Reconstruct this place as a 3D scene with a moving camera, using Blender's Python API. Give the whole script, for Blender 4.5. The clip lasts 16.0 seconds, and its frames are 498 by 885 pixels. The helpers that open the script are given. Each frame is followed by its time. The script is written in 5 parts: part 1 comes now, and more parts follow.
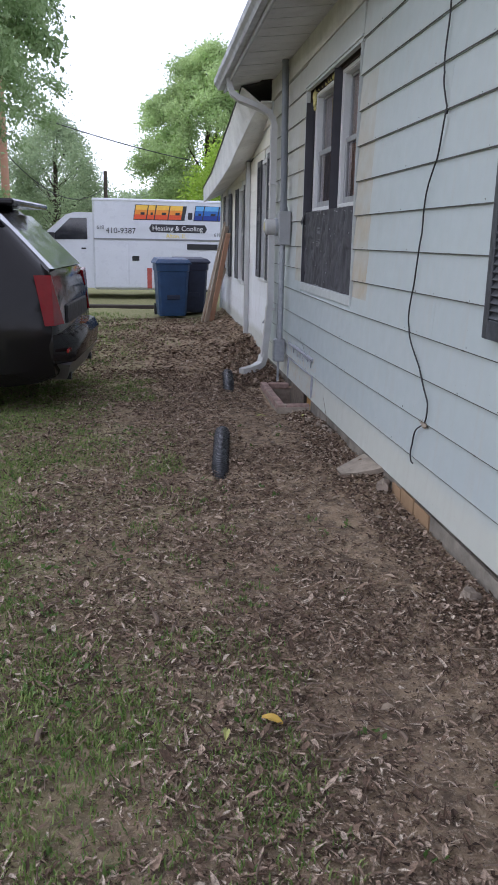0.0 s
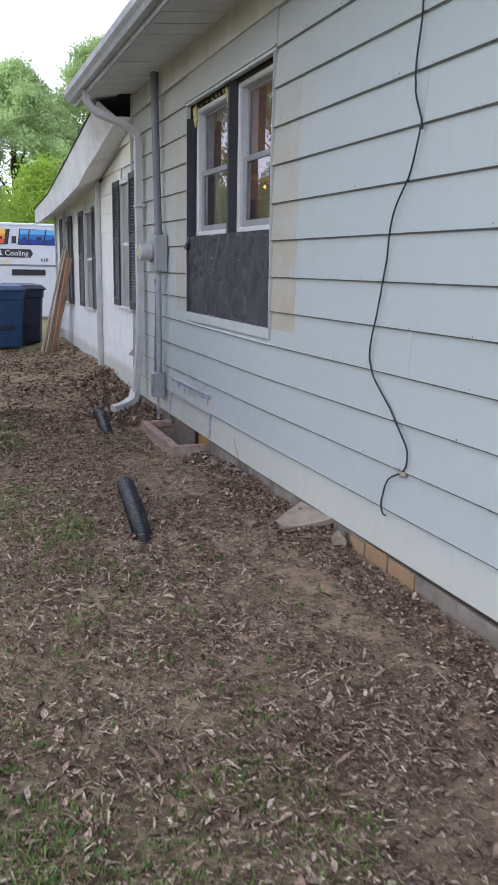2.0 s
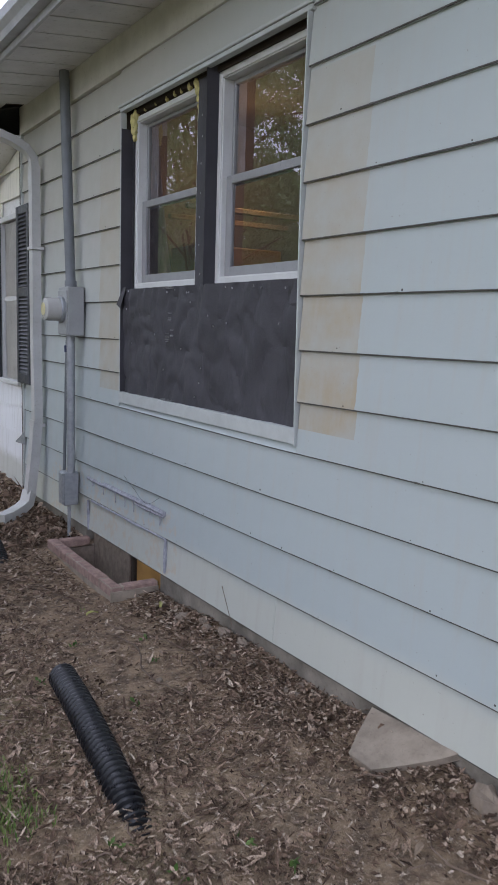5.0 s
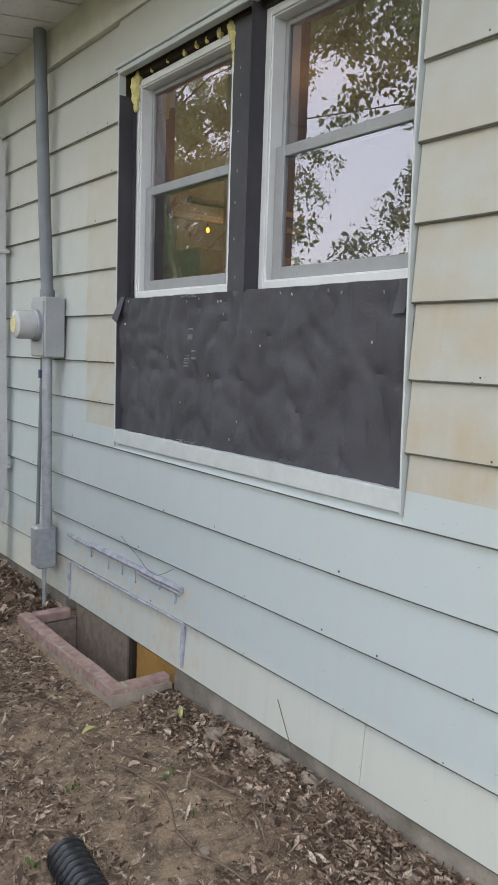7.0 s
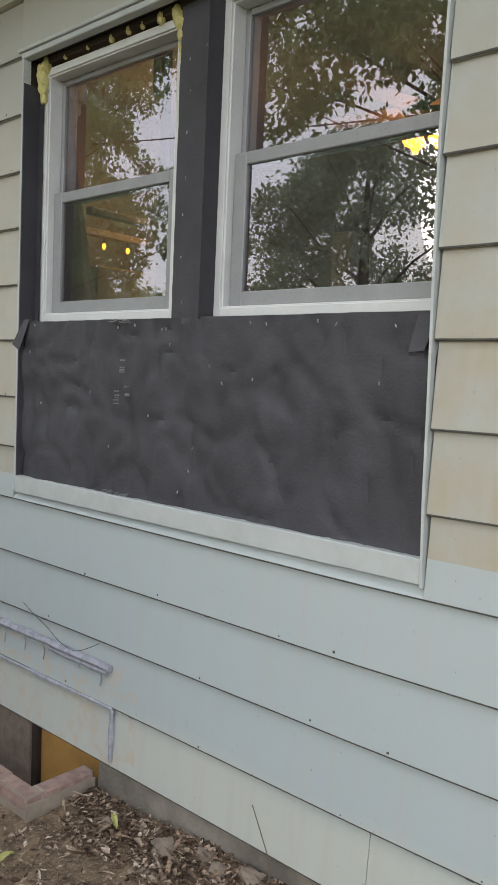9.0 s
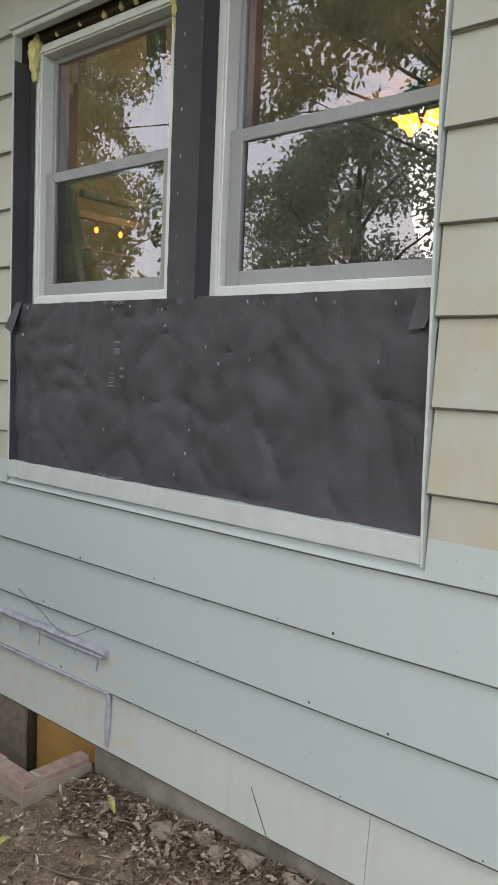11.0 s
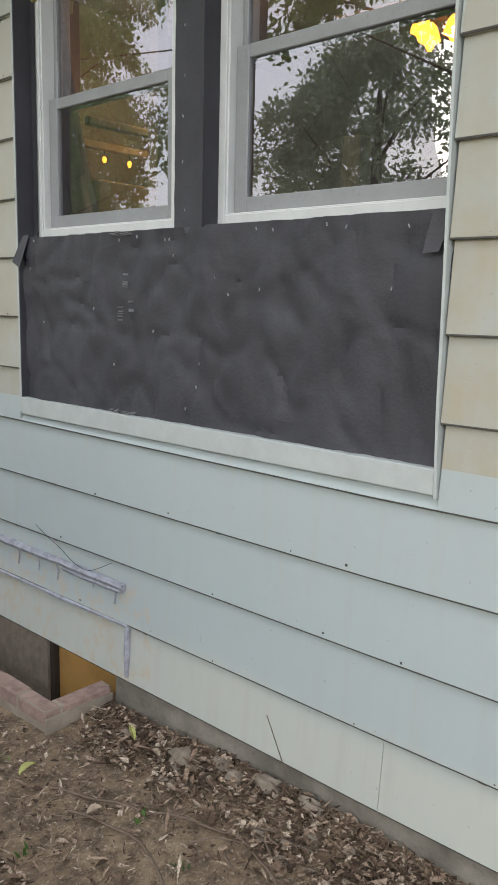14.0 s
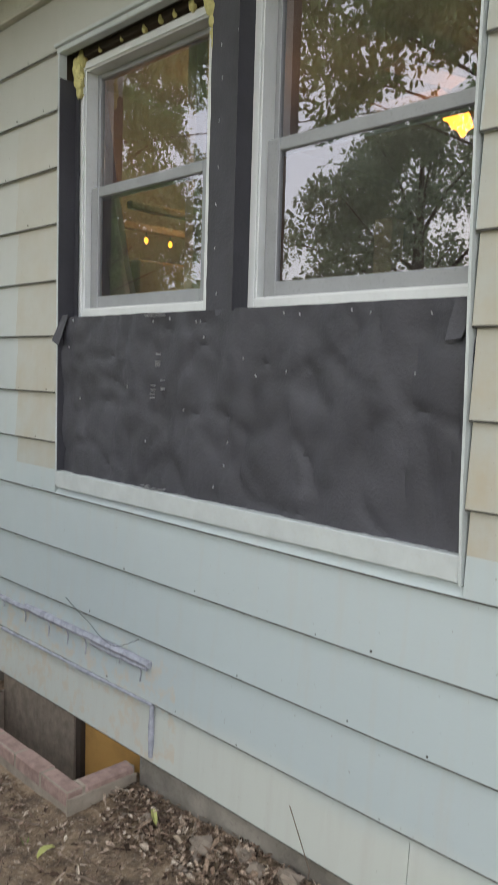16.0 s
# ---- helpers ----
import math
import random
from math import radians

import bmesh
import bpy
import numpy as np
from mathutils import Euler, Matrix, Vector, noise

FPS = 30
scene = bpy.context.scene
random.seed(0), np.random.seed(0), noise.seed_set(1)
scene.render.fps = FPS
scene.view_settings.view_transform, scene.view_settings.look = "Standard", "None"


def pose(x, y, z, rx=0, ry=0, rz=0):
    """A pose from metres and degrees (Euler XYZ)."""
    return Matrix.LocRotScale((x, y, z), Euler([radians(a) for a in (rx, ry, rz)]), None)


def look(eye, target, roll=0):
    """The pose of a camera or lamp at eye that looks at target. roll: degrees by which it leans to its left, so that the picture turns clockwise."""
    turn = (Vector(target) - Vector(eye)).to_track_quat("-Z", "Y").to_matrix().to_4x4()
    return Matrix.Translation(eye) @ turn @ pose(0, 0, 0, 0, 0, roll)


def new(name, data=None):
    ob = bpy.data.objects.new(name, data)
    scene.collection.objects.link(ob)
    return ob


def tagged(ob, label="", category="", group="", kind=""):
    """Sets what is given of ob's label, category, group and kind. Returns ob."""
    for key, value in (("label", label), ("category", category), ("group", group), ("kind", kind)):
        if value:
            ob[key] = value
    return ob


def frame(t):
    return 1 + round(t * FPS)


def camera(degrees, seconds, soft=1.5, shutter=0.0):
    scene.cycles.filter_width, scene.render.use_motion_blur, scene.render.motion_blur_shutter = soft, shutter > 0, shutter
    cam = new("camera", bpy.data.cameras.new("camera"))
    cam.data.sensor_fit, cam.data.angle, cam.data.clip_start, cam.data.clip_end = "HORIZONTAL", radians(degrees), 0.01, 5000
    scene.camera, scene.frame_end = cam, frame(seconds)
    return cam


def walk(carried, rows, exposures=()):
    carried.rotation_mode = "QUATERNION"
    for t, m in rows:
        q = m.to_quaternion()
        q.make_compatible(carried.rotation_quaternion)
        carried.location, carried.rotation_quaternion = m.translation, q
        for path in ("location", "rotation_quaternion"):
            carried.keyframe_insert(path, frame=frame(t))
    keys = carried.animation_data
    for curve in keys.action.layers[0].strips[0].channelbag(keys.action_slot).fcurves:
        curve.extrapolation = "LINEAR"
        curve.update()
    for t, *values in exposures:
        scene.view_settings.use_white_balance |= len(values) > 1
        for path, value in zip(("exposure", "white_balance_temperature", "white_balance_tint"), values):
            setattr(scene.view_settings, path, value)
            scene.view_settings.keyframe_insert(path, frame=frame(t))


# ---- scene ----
cam = camera(35.2, 16.0, soft=1.2, shutter=0.25)
PATH = [
    (0, (-0.036, 0.015, 1.611), (0.213, 1.935, 1.106), 1.1),
    (0.5, (-0.265, 0.155, 1.604), (0.13, 2.054, 1.114), 2.6),
    (1, (-0.492, 0.279, 1.614), (0.12, 2.12, 1.132), 1.8),
    (1.5, (-0.551, 0.511, 1.617), (0.153, 2.322, 1.144), 1.1),
    (2, (-0.59, 0.844, 1.617), (0.112, 2.664, 1.177), 1.1),
    (2.5, (-0.672, 1.177, 1.627), (0.105, 2.975, 1.221), 2.6),
    (3, (-0.725, 1.544, 1.652), (0.142, 3.303, 1.261), 2.8),
    (3.5, (-0.646, 1.914, 1.626), (0.199, 3.691, 1.269), 0.9),
    (4, (-0.625, 2.245, 1.63), (0.223, 4.024, 1.292), 1.2),
    (4.5, (-0.59, 2.643, 1.635), (0.367, 4.371, 1.322), 1.5),
    (6.8, (-0.445, 4.033, 1.602), (0.732, 5.632, 1.367), 2.2),
    (7, (-0.373, 4.148, 1.615), (0.807, 5.746, 1.385), 1.9),
    (7.5, (-0.301, 4.36, 1.61), (0.915, 5.933, 1.394), 2.4),
    (8, (-0.333, 4.565, 1.616), (1.078, 5.972, 1.438), 3.0),
    (8.5, (-0.403, 4.776, 1.655), (1.083, 6.106, 1.501), 2.8),
    (11, (-0.396, 4.829, 1.62), (1.11, 6.133, 1.438), 2.4),
    (11.5, (-0.394, 4.838, 1.621), (1.111, 6.134, 1.386), 1.9),
    (12, (-0.399, 4.842, 1.618), (1.108, 6.13, 1.352), 1.5),
    (12.5, (-0.401, 4.849, 1.615), (1.105, 6.132, 1.323), 1.3),
    (13, (-0.403, 4.853, 1.614), (1.089, 6.147, 1.296), 1.2),
    (13.5, (-0.374, 4.839, 1.611), (1.1, 6.148, 1.275), 1.2),
    (14, (-0.35, 4.829, 1.604), (1.108, 6.155, 1.261), 1.4),
    (14.5, (-0.327, 4.812, 1.6), (1.077, 6.195, 1.256), 1.2),
    (15, (-0.32, 4.797, 1.598), (1.073, 6.19, 1.254), 1.3),
    (15.5, (-0.312, 4.79, 1.603), (1.075, 6.189, 1.258), 1.5),
    (16, (-0.316, 4.788, 1.651), (1.077, 6.211, 1.471), 1.7),
]
EXPOSURES = [(0, 0.18, 5800, 11), (1.0, 0.2, 5800, 11), (1.3, 0.36, 5800, 11), (2.1, 0.4, 5800, 11), (2.5, 0.07, 5800, 11), (3.1, 0.14, 5800, 11), (3.5, 0.26, 5800, 11), (4.0, 0.12, 5800, 11), (4.5, 0.12, 5800, 11), (7, 0.78, 6250, 5), (8, 0.55, 6450, 4), (11, 0.61, 6500, 2), (16, 0.67, 6450, 2)]
walk(cam, [(t, look(eye, target, roll)) for t, eye, target, roll in PATH], EXPOSURES)

# ---- light ----
SUN_EL, SUN_AZ = radians(14), radians(285)
world = bpy.data.worlds.new("sky")
scene.world = world
world.use_nodes = True
wn, wl = world.node_tree.nodes, world.node_tree.links
bg = wn["Background"]
sky = wn.new("ShaderNodeTexSky")
sky.sky_type, sky.sun_disc = "NISHITA", False
sky.sun_elevation, sky.sun_rotation = SUN_EL, SUN_AZ
cloud = wn.new("ShaderNodeMixRGB")
cloud.inputs[0].default_value = 0.72
cloud.inputs[2].default_value = (13.2, 12.8, 14.4, 1)
wl.new(sky.outputs[0], cloud.inputs[1])
wl.new(cloud.outputs[0], bg.inputs[0])
bg.inputs[1].default_value = 0.13

sun = new("sun", bpy.data.lights.new("sun", "SUN"))
sun.data.energy, sun.data.angle, sun.data.color = 0.85, radians(30), (1.0, 0.93, 0.85)
sun.matrix_world = look((0, 0, 0), (-math.sin(SUN_AZ) * math.cos(SUN_EL), -math.cos(SUN_AZ) * math.cos(SUN_EL), -math.sin(SUN_EL)))


# ---- materials ----
class Mat:
    """A small node builder for procedural materials."""

    def __init__(self, name, rough=0.6, metal=0.0, spec=0.5):
        self.m = bpy.data.materials.new(name)
        self.m.use_nodes = True
        self.t = self.m.node_tree
        self.b = self.t.nodes["Principled BSDF"]
        self.b.inputs["Roughness"].default_value = rough
        self.b.inputs["Metallic"].default_value = metal
        self.b.inputs["Specular IOR Level"].default_value = spec
        self.co = self.t.nodes.new("ShaderNodeNewGeometry").outputs["Position"]

    def put(self, socket, value):
        if isinstance(value, (int, float)):
            socket.default_value = value
        elif isinstance(value, tuple):
            socket.default_value = (*value, 1) if len(value) == 3 and socket.type == "RGBA" else value
        else:
            self.t.links.new(value, socket)

    def noise(self, scale, detail=4, rough=0.6, stretch=None, local=False):
        n = self.t.nodes.new("ShaderNodeTexNoise")
        n.inputs["Scale"].default_value, n.inputs["Detail"].default_value, n.inputs["Roughness"].default_value = scale, detail, rough
        co = self.co
        if local:
            co = self.t.nodes.new("ShaderNodeTexCoord").outputs["Object"]
        if stretch:
            mp = self.t.nodes.new("ShaderNodeMapping")
            mp.inputs["Scale"].default_value = stretch
            self.put(mp.inputs[0], co)
            co = mp.outputs[0]
        self.put(n.inputs["Vector"], co)
        return n.outputs["Fac"]

    def ramp(self, fac, a, b, lo=0.0, hi=1.0):
        n = self.t.nodes.new("ShaderNodeMapRange")
        n.inputs["From Min"].default_value, n.inputs["From Max"].default_value = a, b
        n.inputs["To Min"].default_value, n.inputs["To Max"].default_value = lo, hi
        self.put(n.inputs["Value"], fac)
        return n.outputs[0]

    def math(self, op, a, b=0.0):
        n = self.t.nodes.new("ShaderNodeMath")
        n.operation = op
        self.put(n.inputs[0], a)
        self.put(n.inputs[1], b)
        return n.outputs[0]

    def mix(self, fac, a, b, blend="MIX"):
        n = self.t.nodes.new("ShaderNodeMixRGB")
        n.blend_type = blend
        self.put(n.inputs[0], fac)
        self.put(n.inputs[1], a)
        self.put(n.inputs[2], b)
        return n.outputs[0]

    def xyz(self):
        n = self.t.nodes.new("ShaderNodeSeparateXYZ")
        self.put(n.inputs[0], self.co)
        return n.outputs

    def island(self):
        return self.t.nodes["Geometry"].outputs["Random Per Island"] if "Geometry" in self.t.nodes else self.t.nodes.new("ShaderNodeNewGeometry").outputs["Random Per Island"]

    def objrand(self):
        return self.t.nodes.new("ShaderNodeObjectInfo").outputs["Random"]

    def color(self, value):
        self.put(self.b.inputs["Base Color"], value)
        return self

    def rough(self, value):
        self.put(self.b.inputs["Roughness"], value)
        return self

    def bump(self, height, strength=0.3, dist=0.01):
        n = self.t.nodes.new("ShaderNodeBump")
        n.inputs["Strength"].default_value, n.inputs["Distance"].default_value = strength, dist
        self.put(n.inputs["Height"], height)
        self.t.links.new(n.outputs[0], self.b.inputs["Normal"])
        return self


def plain(name, col, rough=0.5, metal=0.0, vary=0.25, scale=14, bump=0.1, dirt=None, spec=0.5):
    """Paint, metal or plastic with two scales of variation."""
    m = Mat(name, rough, metal, spec)
    dark = tuple(c * (1 - vary) for c in col)
    c = m.mix(m.ramp(m.noise(scale), 0.35, 0.65), col, dark)
    fine = m.noise(scale * 11, 3)
    c = m.mix(m.ramp(fine, 0.58, 0.75, 0, 0.45), c, dirt or tuple(x * 0.6 for x in col))
    m.color(c).bump(fine, bump, 0.004)
    m.rough(m.ramp(m.noise(scale * 2), 0.3, 0.7, max(rough - 0.08, 0.02), min(rough + 0.1, 1)))
    return m.m


def siding_material(name, paint):
    m = Mat(name, 0.55)
    x, y, z = m.xyz()
    blue, cream, tan = paint, tuple(v * paint[0] / 0.61 for v in (0.66, 0.64, 0.555)), (0.38, 0.32, 0.215)
    wob = m.ramp(m.noise(2.2, 3), 0, 1, -0.5, 0.5)
    # older cream coat above the sill and on the lowest board
    up = m.ramp(m.math("ADD", z, m.math("MULTIPLY", wob, 0.35)), 1.2, 2.5)
    near = m.ramp(m.math("ADD", y, m.math("MULTIPLY", wob, 0.8)), 4.8, 7.4)
    c = m.mix(m.math("MULTIPLY", m.math("MULTIPLY", up, near), 0.85), blue, cream)
    low = m.ramp(m.math("ADD", z, m.math("MULTIPLY", wob, 0.12)), 0.43, 0.33)
    c = m.mix(m.math("MULTIPLY", low, 0.75), c, (0.50, 0.51, 0.445))
    # bare strips where shutters used to hang
    edge = m.ramp(m.noise(26, 4), 0, 1, -0.012, 0.012)
    ye = m.math("ADD", y, edge)
    strip_r = m.math("MULTIPLY", m.math("GREATER_THAN", ye, 5.415), m.math("LESS_THAN", ye, 5.82))
    strip_l = m.math("MULTIPLY", m.math("GREATER_THAN", ye, 7.78), m.math("LESS_THAN", ye, 8.16))
    zz = m.math("MULTIPLY", m.math("GREATER_THAN", z, 1.2), m.math("LESS_THAN", z, 2.7))
    strip = m.math("MULTIPLY", m.math("ADD", strip_r, m.math("MULTIPLY", strip_l, 0.8)), zz)
    worn = m.ramp(m.noise(5.5, 5), 0.3, 0.65, 0.35, 1.0)
    lowmore = m.ramp(z, 2.7, 1.3, 0.45, 1.0)
    c = m.mix(m.math("MULTIPLY", m.math("MULTIPLY", strip, worn), lowmore), c, tan)
    # grime: runs, blotches and specks
    runs = m.ramp(m.noise(6, 5, 0.6, (1, 3.5, 0.35)), 0.5, 0.76, 0, 0.42)
    c = m.mix(runs, c, (0.42, 0.41, 0.37))
    specks = m.ramp(m.noise(75, 2), 0.72, 0.77, 0, 0.6)
    c = m.mix(specks, c, (0.2, 0.18, 0.15))
    old = m.math("MULTIPLY", m.ramp(z, 0.62, 0.5), m.math("MULTIPLY", m.math("GREATER_THAN", y, 6.95), m.math("LESS_THAN", y, 9.2)))
    c = m.mix(m.math("MULTIPLY", old, m.ramp(m.noise(18, 5), 0.5, 0.62, 0, 0.6)), c, (0.5, 0.42, 0.31))
    c = m.mix(m.ramp(m.objrand(), 0, 1, 0, 0.10), c, (0.52, 0.52, 0.5))
    m.color(c).bump(m.mix(0.5, m.noise(40, 4), m.noise(7, 3, 0.5, (1, 1, 5))), 0.12, 0.006)
    m.rough(m.ramp(m.noise(9), 0.3, 0.7, 0.42, 0.62))
    return m.m


def soil_material():
    m = Mat("soil", 0.95, 0, 0.15)
    x, y, z = m.xyz()
    c = m.mix(m.ramp(m.noise(1.1, 5), 0.35, 0.65), (0.30, 0.216, 0.142), (0.43, 0.325, 0.216))
    c = m.mix(m.ramp(m.noise(9, 6, 0.75), 0.42, 0.60, 0, 0.85), c, (0.115, 0.086, 0.064))
    c = m.mix(m.ramp(m.noise(60, 4, 0.8), 0.55, 0.68, 0, 0.8), c, (0.52, 0.43, 0.33))
    wob = m.ramp(m.noise(0.9, 5, 0.7), 0, 1, -2.2, 2.2)
    left = m.ramp(m.math("ADD", x, wob), 0.45, -1.3)
    far = m.ramp(m.math("ADD", y, wob), 14.8, 16.8)
    g = m.math("MAXIMUM", m.math("MULTIPLY", left, 0.8), far)
    g = m.math("MULTIPLY", g, m.ramp(m.noise(24, 5, 0.8), 0.35, 0.6, 0.25, 1))
    c = m.mix(g, c, m.mix(m.noise(30, 4), (0.13, 0.17, 0.055), (0.36, 0.36, 0.17)))
    m.color(c).bump(m.mix(0.5, m.noise(70, 6, 0.8), m.noise(14, 5, 0.7)), 0.9, 0.03)
    return m.m


def leaf_material(name, a, b, rough=0.55, trans=0.35):
    m = Mat(name, rough, 0, 0.3)
    r = m.island()
    c = m.mix(r, a, b)
    c = m.mix(m.ramp(m.noise(0.45, 2), 0.35, 0.65, 0, 0.5), c, tuple(v * 0.55 for v in a))
    m.color(c)
    out = m.t.nodes["Material Output"]
    tr, ad = m.t.nodes.new("ShaderNodeBsdfTranslucent"), m.t.nodes.new("ShaderNodeMixShader")
    m.put(tr.inputs[0], c)
    ad.inputs[0].default_value = trans
    m.t.links.new(m.b.outputs[0], ad.inputs[1])
    m.t.links.new(tr.outputs[0], ad.inputs[2])
    m.t.links.new(ad.outputs[0], out.inputs[0])
    return m.m


def glass_material(name, tint=(0.86, 0.87, 0.84), ior=2.7):
    m = Mat(name)
    m.t.nodes.remove(m.b)
    tr, gl, mx, fr = [m.t.nodes.new("ShaderNode" + k) for k in ("BsdfTransparent", "BsdfGlossy", "MixShader", "Fresnel")]
    tr.inputs[0].default_value = (*tint, 1)
    gl.inputs[0].default_value = (0.95, 0.93, 0.97, 1)
    gl.inputs["Roughness"].default_value = 0.004
    fr.inputs[0].default_value = ior
    b = m.t.nodes.new("ShaderNodeBump")
    b.inputs["Strength"].default_value, b.inputs["Distance"].default_value = 0.002, 0.01
    m.put(b.inputs["Height"], m.noise(3.0, 1))
    m.t.links.new(b.outputs[0], gl.inputs["Normal"])
    m.t.links.new(fr.outputs[0], mx.inputs[0])
    m.t.links.new(tr.outputs[0], mx.inputs[1])
    m.t.links.new(gl.outputs[0], mx.inputs[2])
    dust, ad = m.t.nodes.new("ShaderNodeBsdfDiffuse"), m.t.nodes.new("ShaderNodeAddShader")
    dust.inputs[0].default_value = (0.022, 0.021, 0.022, 1)
    m.t.links.new(mx.outputs[0], ad.inputs[0])
    m.t.links.new(dust.outputs[0], ad.inputs[1])
    m.t.links.new(ad.outputs[0], m.t.nodes["Material Output"].inputs[0])
    return m.m


def glow(name, col, power):
    m = Mat(name)
    m.color(col)
    m.put(m.b.inputs["Emission Color"], col)
    m.b.inputs["Emission Strength"].default_value = power
    return m.m


def felt_material():
    m = Mat("roofing_felt", 0.62, 0, 0.45)
    c = m.mix(m.ramp(m.noise(4, 4), 0.35, 0.65), (0.040, 0.039, 0.046), (0.057, 0.056, 0.066))
    c = m.mix(m.ramp(m.noise(300, 2), 0.62, 0.75, 0, 0.3), c, (0.11, 0.11, 0.115))
    m.color(c).bump(m.mix(0.5, m.noise(16, 4, 0.6, (1, 1.8, 0.6)), m.noise(90, 3)), 0.35, 0.010)
    return m.m


def wood_material(name, a, b, axis=(1, 1, 0.08), scale=30, rough=0.7):
    m = Mat(name, rough, 0, 0.3)
    c = m.mix(m.noise(scale, 4, 0.6, axis), a, b)
    c = m.mix(m.ramp(m.noise(5, 4), 0.5, 0.7, 0, 0.5), c, tuple(v * 0.55 for v in a))
    m.color(c).bump(m.noise(scale * 2, 3, 0.6, axis), 0.25, 0.004)
    return m.m


def litter_material():
    m = Mat("leaf_litter", 0.85, 0, 0.2)
    r = m.island()
    n = m.t.nodes.new("ShaderNodeValToRGB")
    e = n.color_ramp.elements
    e[0].position, e[0].color = 0.0, (0.045, 0.028, 0.019, 1)
    e[1].position, e[1].color = 1.0, (0.60, 0.51, 0.40, 1)
    for p, col in ((0.3, (0.15, 0.098, 0.067, 1)), (0.6, (0.30, 0.213, 0.149, 1)), (0.86, (0.50, 0.39, 0.295, 1))):
        k = e.new(p)
        k.color = col
    m.put(n.inputs[0], r)
    m.color(m.mix(m.ramp(m.noise(140, 2), 0.42, 0.62, 0, 0.6), n.outputs[0], (0.06, 0.045, 0.034)))
    return m.m


SIDING = siding_material("siding_paint", (0.405, 0.458, 0.460))
# Brighter copy of the siding paint; the addition's stronger light is in the colour.
SIDING_LIT = siding_material("siding_paint_lit", (0.84, 0.86, 0.89))
CLEAR = Mat("clear")
CLEAR.t.nodes.remove(CLEAR.b)
_n = CLEAR.t.nodes.new("ShaderNodeBsdfTransparent")
_n.inputs[0].default_value = (0.93, 0.93, 0.92, 1)
CLEAR.t.links.new(_n.outputs[0], CLEAR.t.nodes["Material Output"].inputs[0])
CLEAR = CLEAR.m
# Near-black for the shadow line painted under each lap, grime, and nail marks.
LAP_SHADE_WEAR = plain("lap_shade_and_wear", (0.10, 0.095, 0.085), 0.9, vary=0.3, scale=30)
SOIL = soil_material()
LITTER = litter_material()
FELT = felt_material()
GLASS = glass_material("window_glass")
TRIM_WHITE = plain("white_trim_paint", (0.50, 0.53, 0.52), 0.5, vary=0.12, scale=9, dirt=(0.42, 0.40, 0.34))
VINYL = plain("white_vinyl", (0.66, 0.67, 0.66), 0.38, vary=0.08, scale=8, bump=0.03, dirt=(0.5, 0.49, 0.45))
SASH_GREY = plain("grey_sash", (0.30, 0.305, 0.31), 0.4, vary=0.1, scale=9, bump=0.03)
FRIEZE = plain("cream_paint", (0.56, 0.55, 0.48), 0.6, vary=0.18, scale=3.5, dirt=(0.38, 0.36, 0.3))
SOFFIT = plain("soffit_paint", (0.72, 0.725, 0.73), 0.6, vary=0.16, scale=3, dirt=(0.33, 0.32, 0.3))
GUTTER = plain("gutter_enamel", (0.50, 0.51, 0.53), 0.4, vary=0.22, scale=4, dirt=(0.22, 0.21, 0.19))
SPOUT = plain("downspout_enamel", (0.53, 0.535, 0.52), 0.4, vary=0.15, scale=5, dirt=(0.32, 0.30, 0.26))
FASCIA = plain("fascia_paint", (0.82, 0.83, 0.82), 0.6, vary=0.2, scale=2.5, dirt=(0.33, 0.34, 0.22))
SHUTTER = plain("shutter_paint", (0.050, 0.054, 0.062), 0.45, vary=0.3, scale=12, bump=0.08, dirt=(0.11, 0.11, 0.11))
GALV = plain("galvanised_steel", (0.36, 0.38, 0.40), 0.45, 0.35, vary=0.22, scale=16, dirt=(0.25, 0.24, 0.22))
PVC_GREY = plain("grey_pipe", (0.17, 0.185, 0.20), 0.5, vary=0.2, scale=6)
METER_BOX = plain("meter_enamel", (0.33, 0.34, 0.34), 0.45, vary=0.12, scale=10)
CONCRETE = plain("concrete", (0.37, 0.315, 0.25), 0.92, vary=0.35, scale=7, bump=0.7, dirt=(0.16, 0.13, 0.10), spec=0.2)
OLD_BRICK = plain("painted_brick", (0.38, 0.265, 0.225), 0.9, vary=0.35, scale=20, bump=0.6, dirt=(0.20, 0.15, 0.12), spec=0.2)
FOUNDATION = plain("foundation_concrete", (0.27, 0.245, 0.205), 0.95, vary=0.45, scale=5, bump=1.0, dirt=(0.10, 0.08, 0.065), spec=0.15)
STONE = plain("stone", (0.28, 0.23, 0.18), 0.92, vary=0.3, scale=18, bump=0.6, dirt=(0.15, 0.12, 0.1), spec=0.2)
BLACK_PLASTIC = plain("black_plastic", (0.010, 0.011, 0.014), 0.30, vary=0.3, scale=10, dirt=(0.06, 0.05, 0.045))
CABLE = plain("black_cable", (0.015, 0.015, 0.017), 0.5, vary=0.1)
BIN_BLUE = plain("blue_plastic", (0.018, 0.06, 0.15), 0.45, vary=0.25, scale=5, dirt=(0.05, 0.08, 0.13))
BIN_DARK = plain("dark_plastic", (0.014, 0.022, 0.05), 0.5, vary=0.2, scale=5)
ROOF = plain("shingle_grit", (0.09, 0.088, 0.085), 0.95, vary=0.35, scale=40, bump=0.5)
LUMBER = wood_material("weathered_lumber", (0.52, 0.43, 0.34), (0.36, 0.30, 0.24))
LUMBER_RED = wood_material("reddish_lumber", (0.46, 0.27, 0.18), (0.34, 0.19, 0.12))
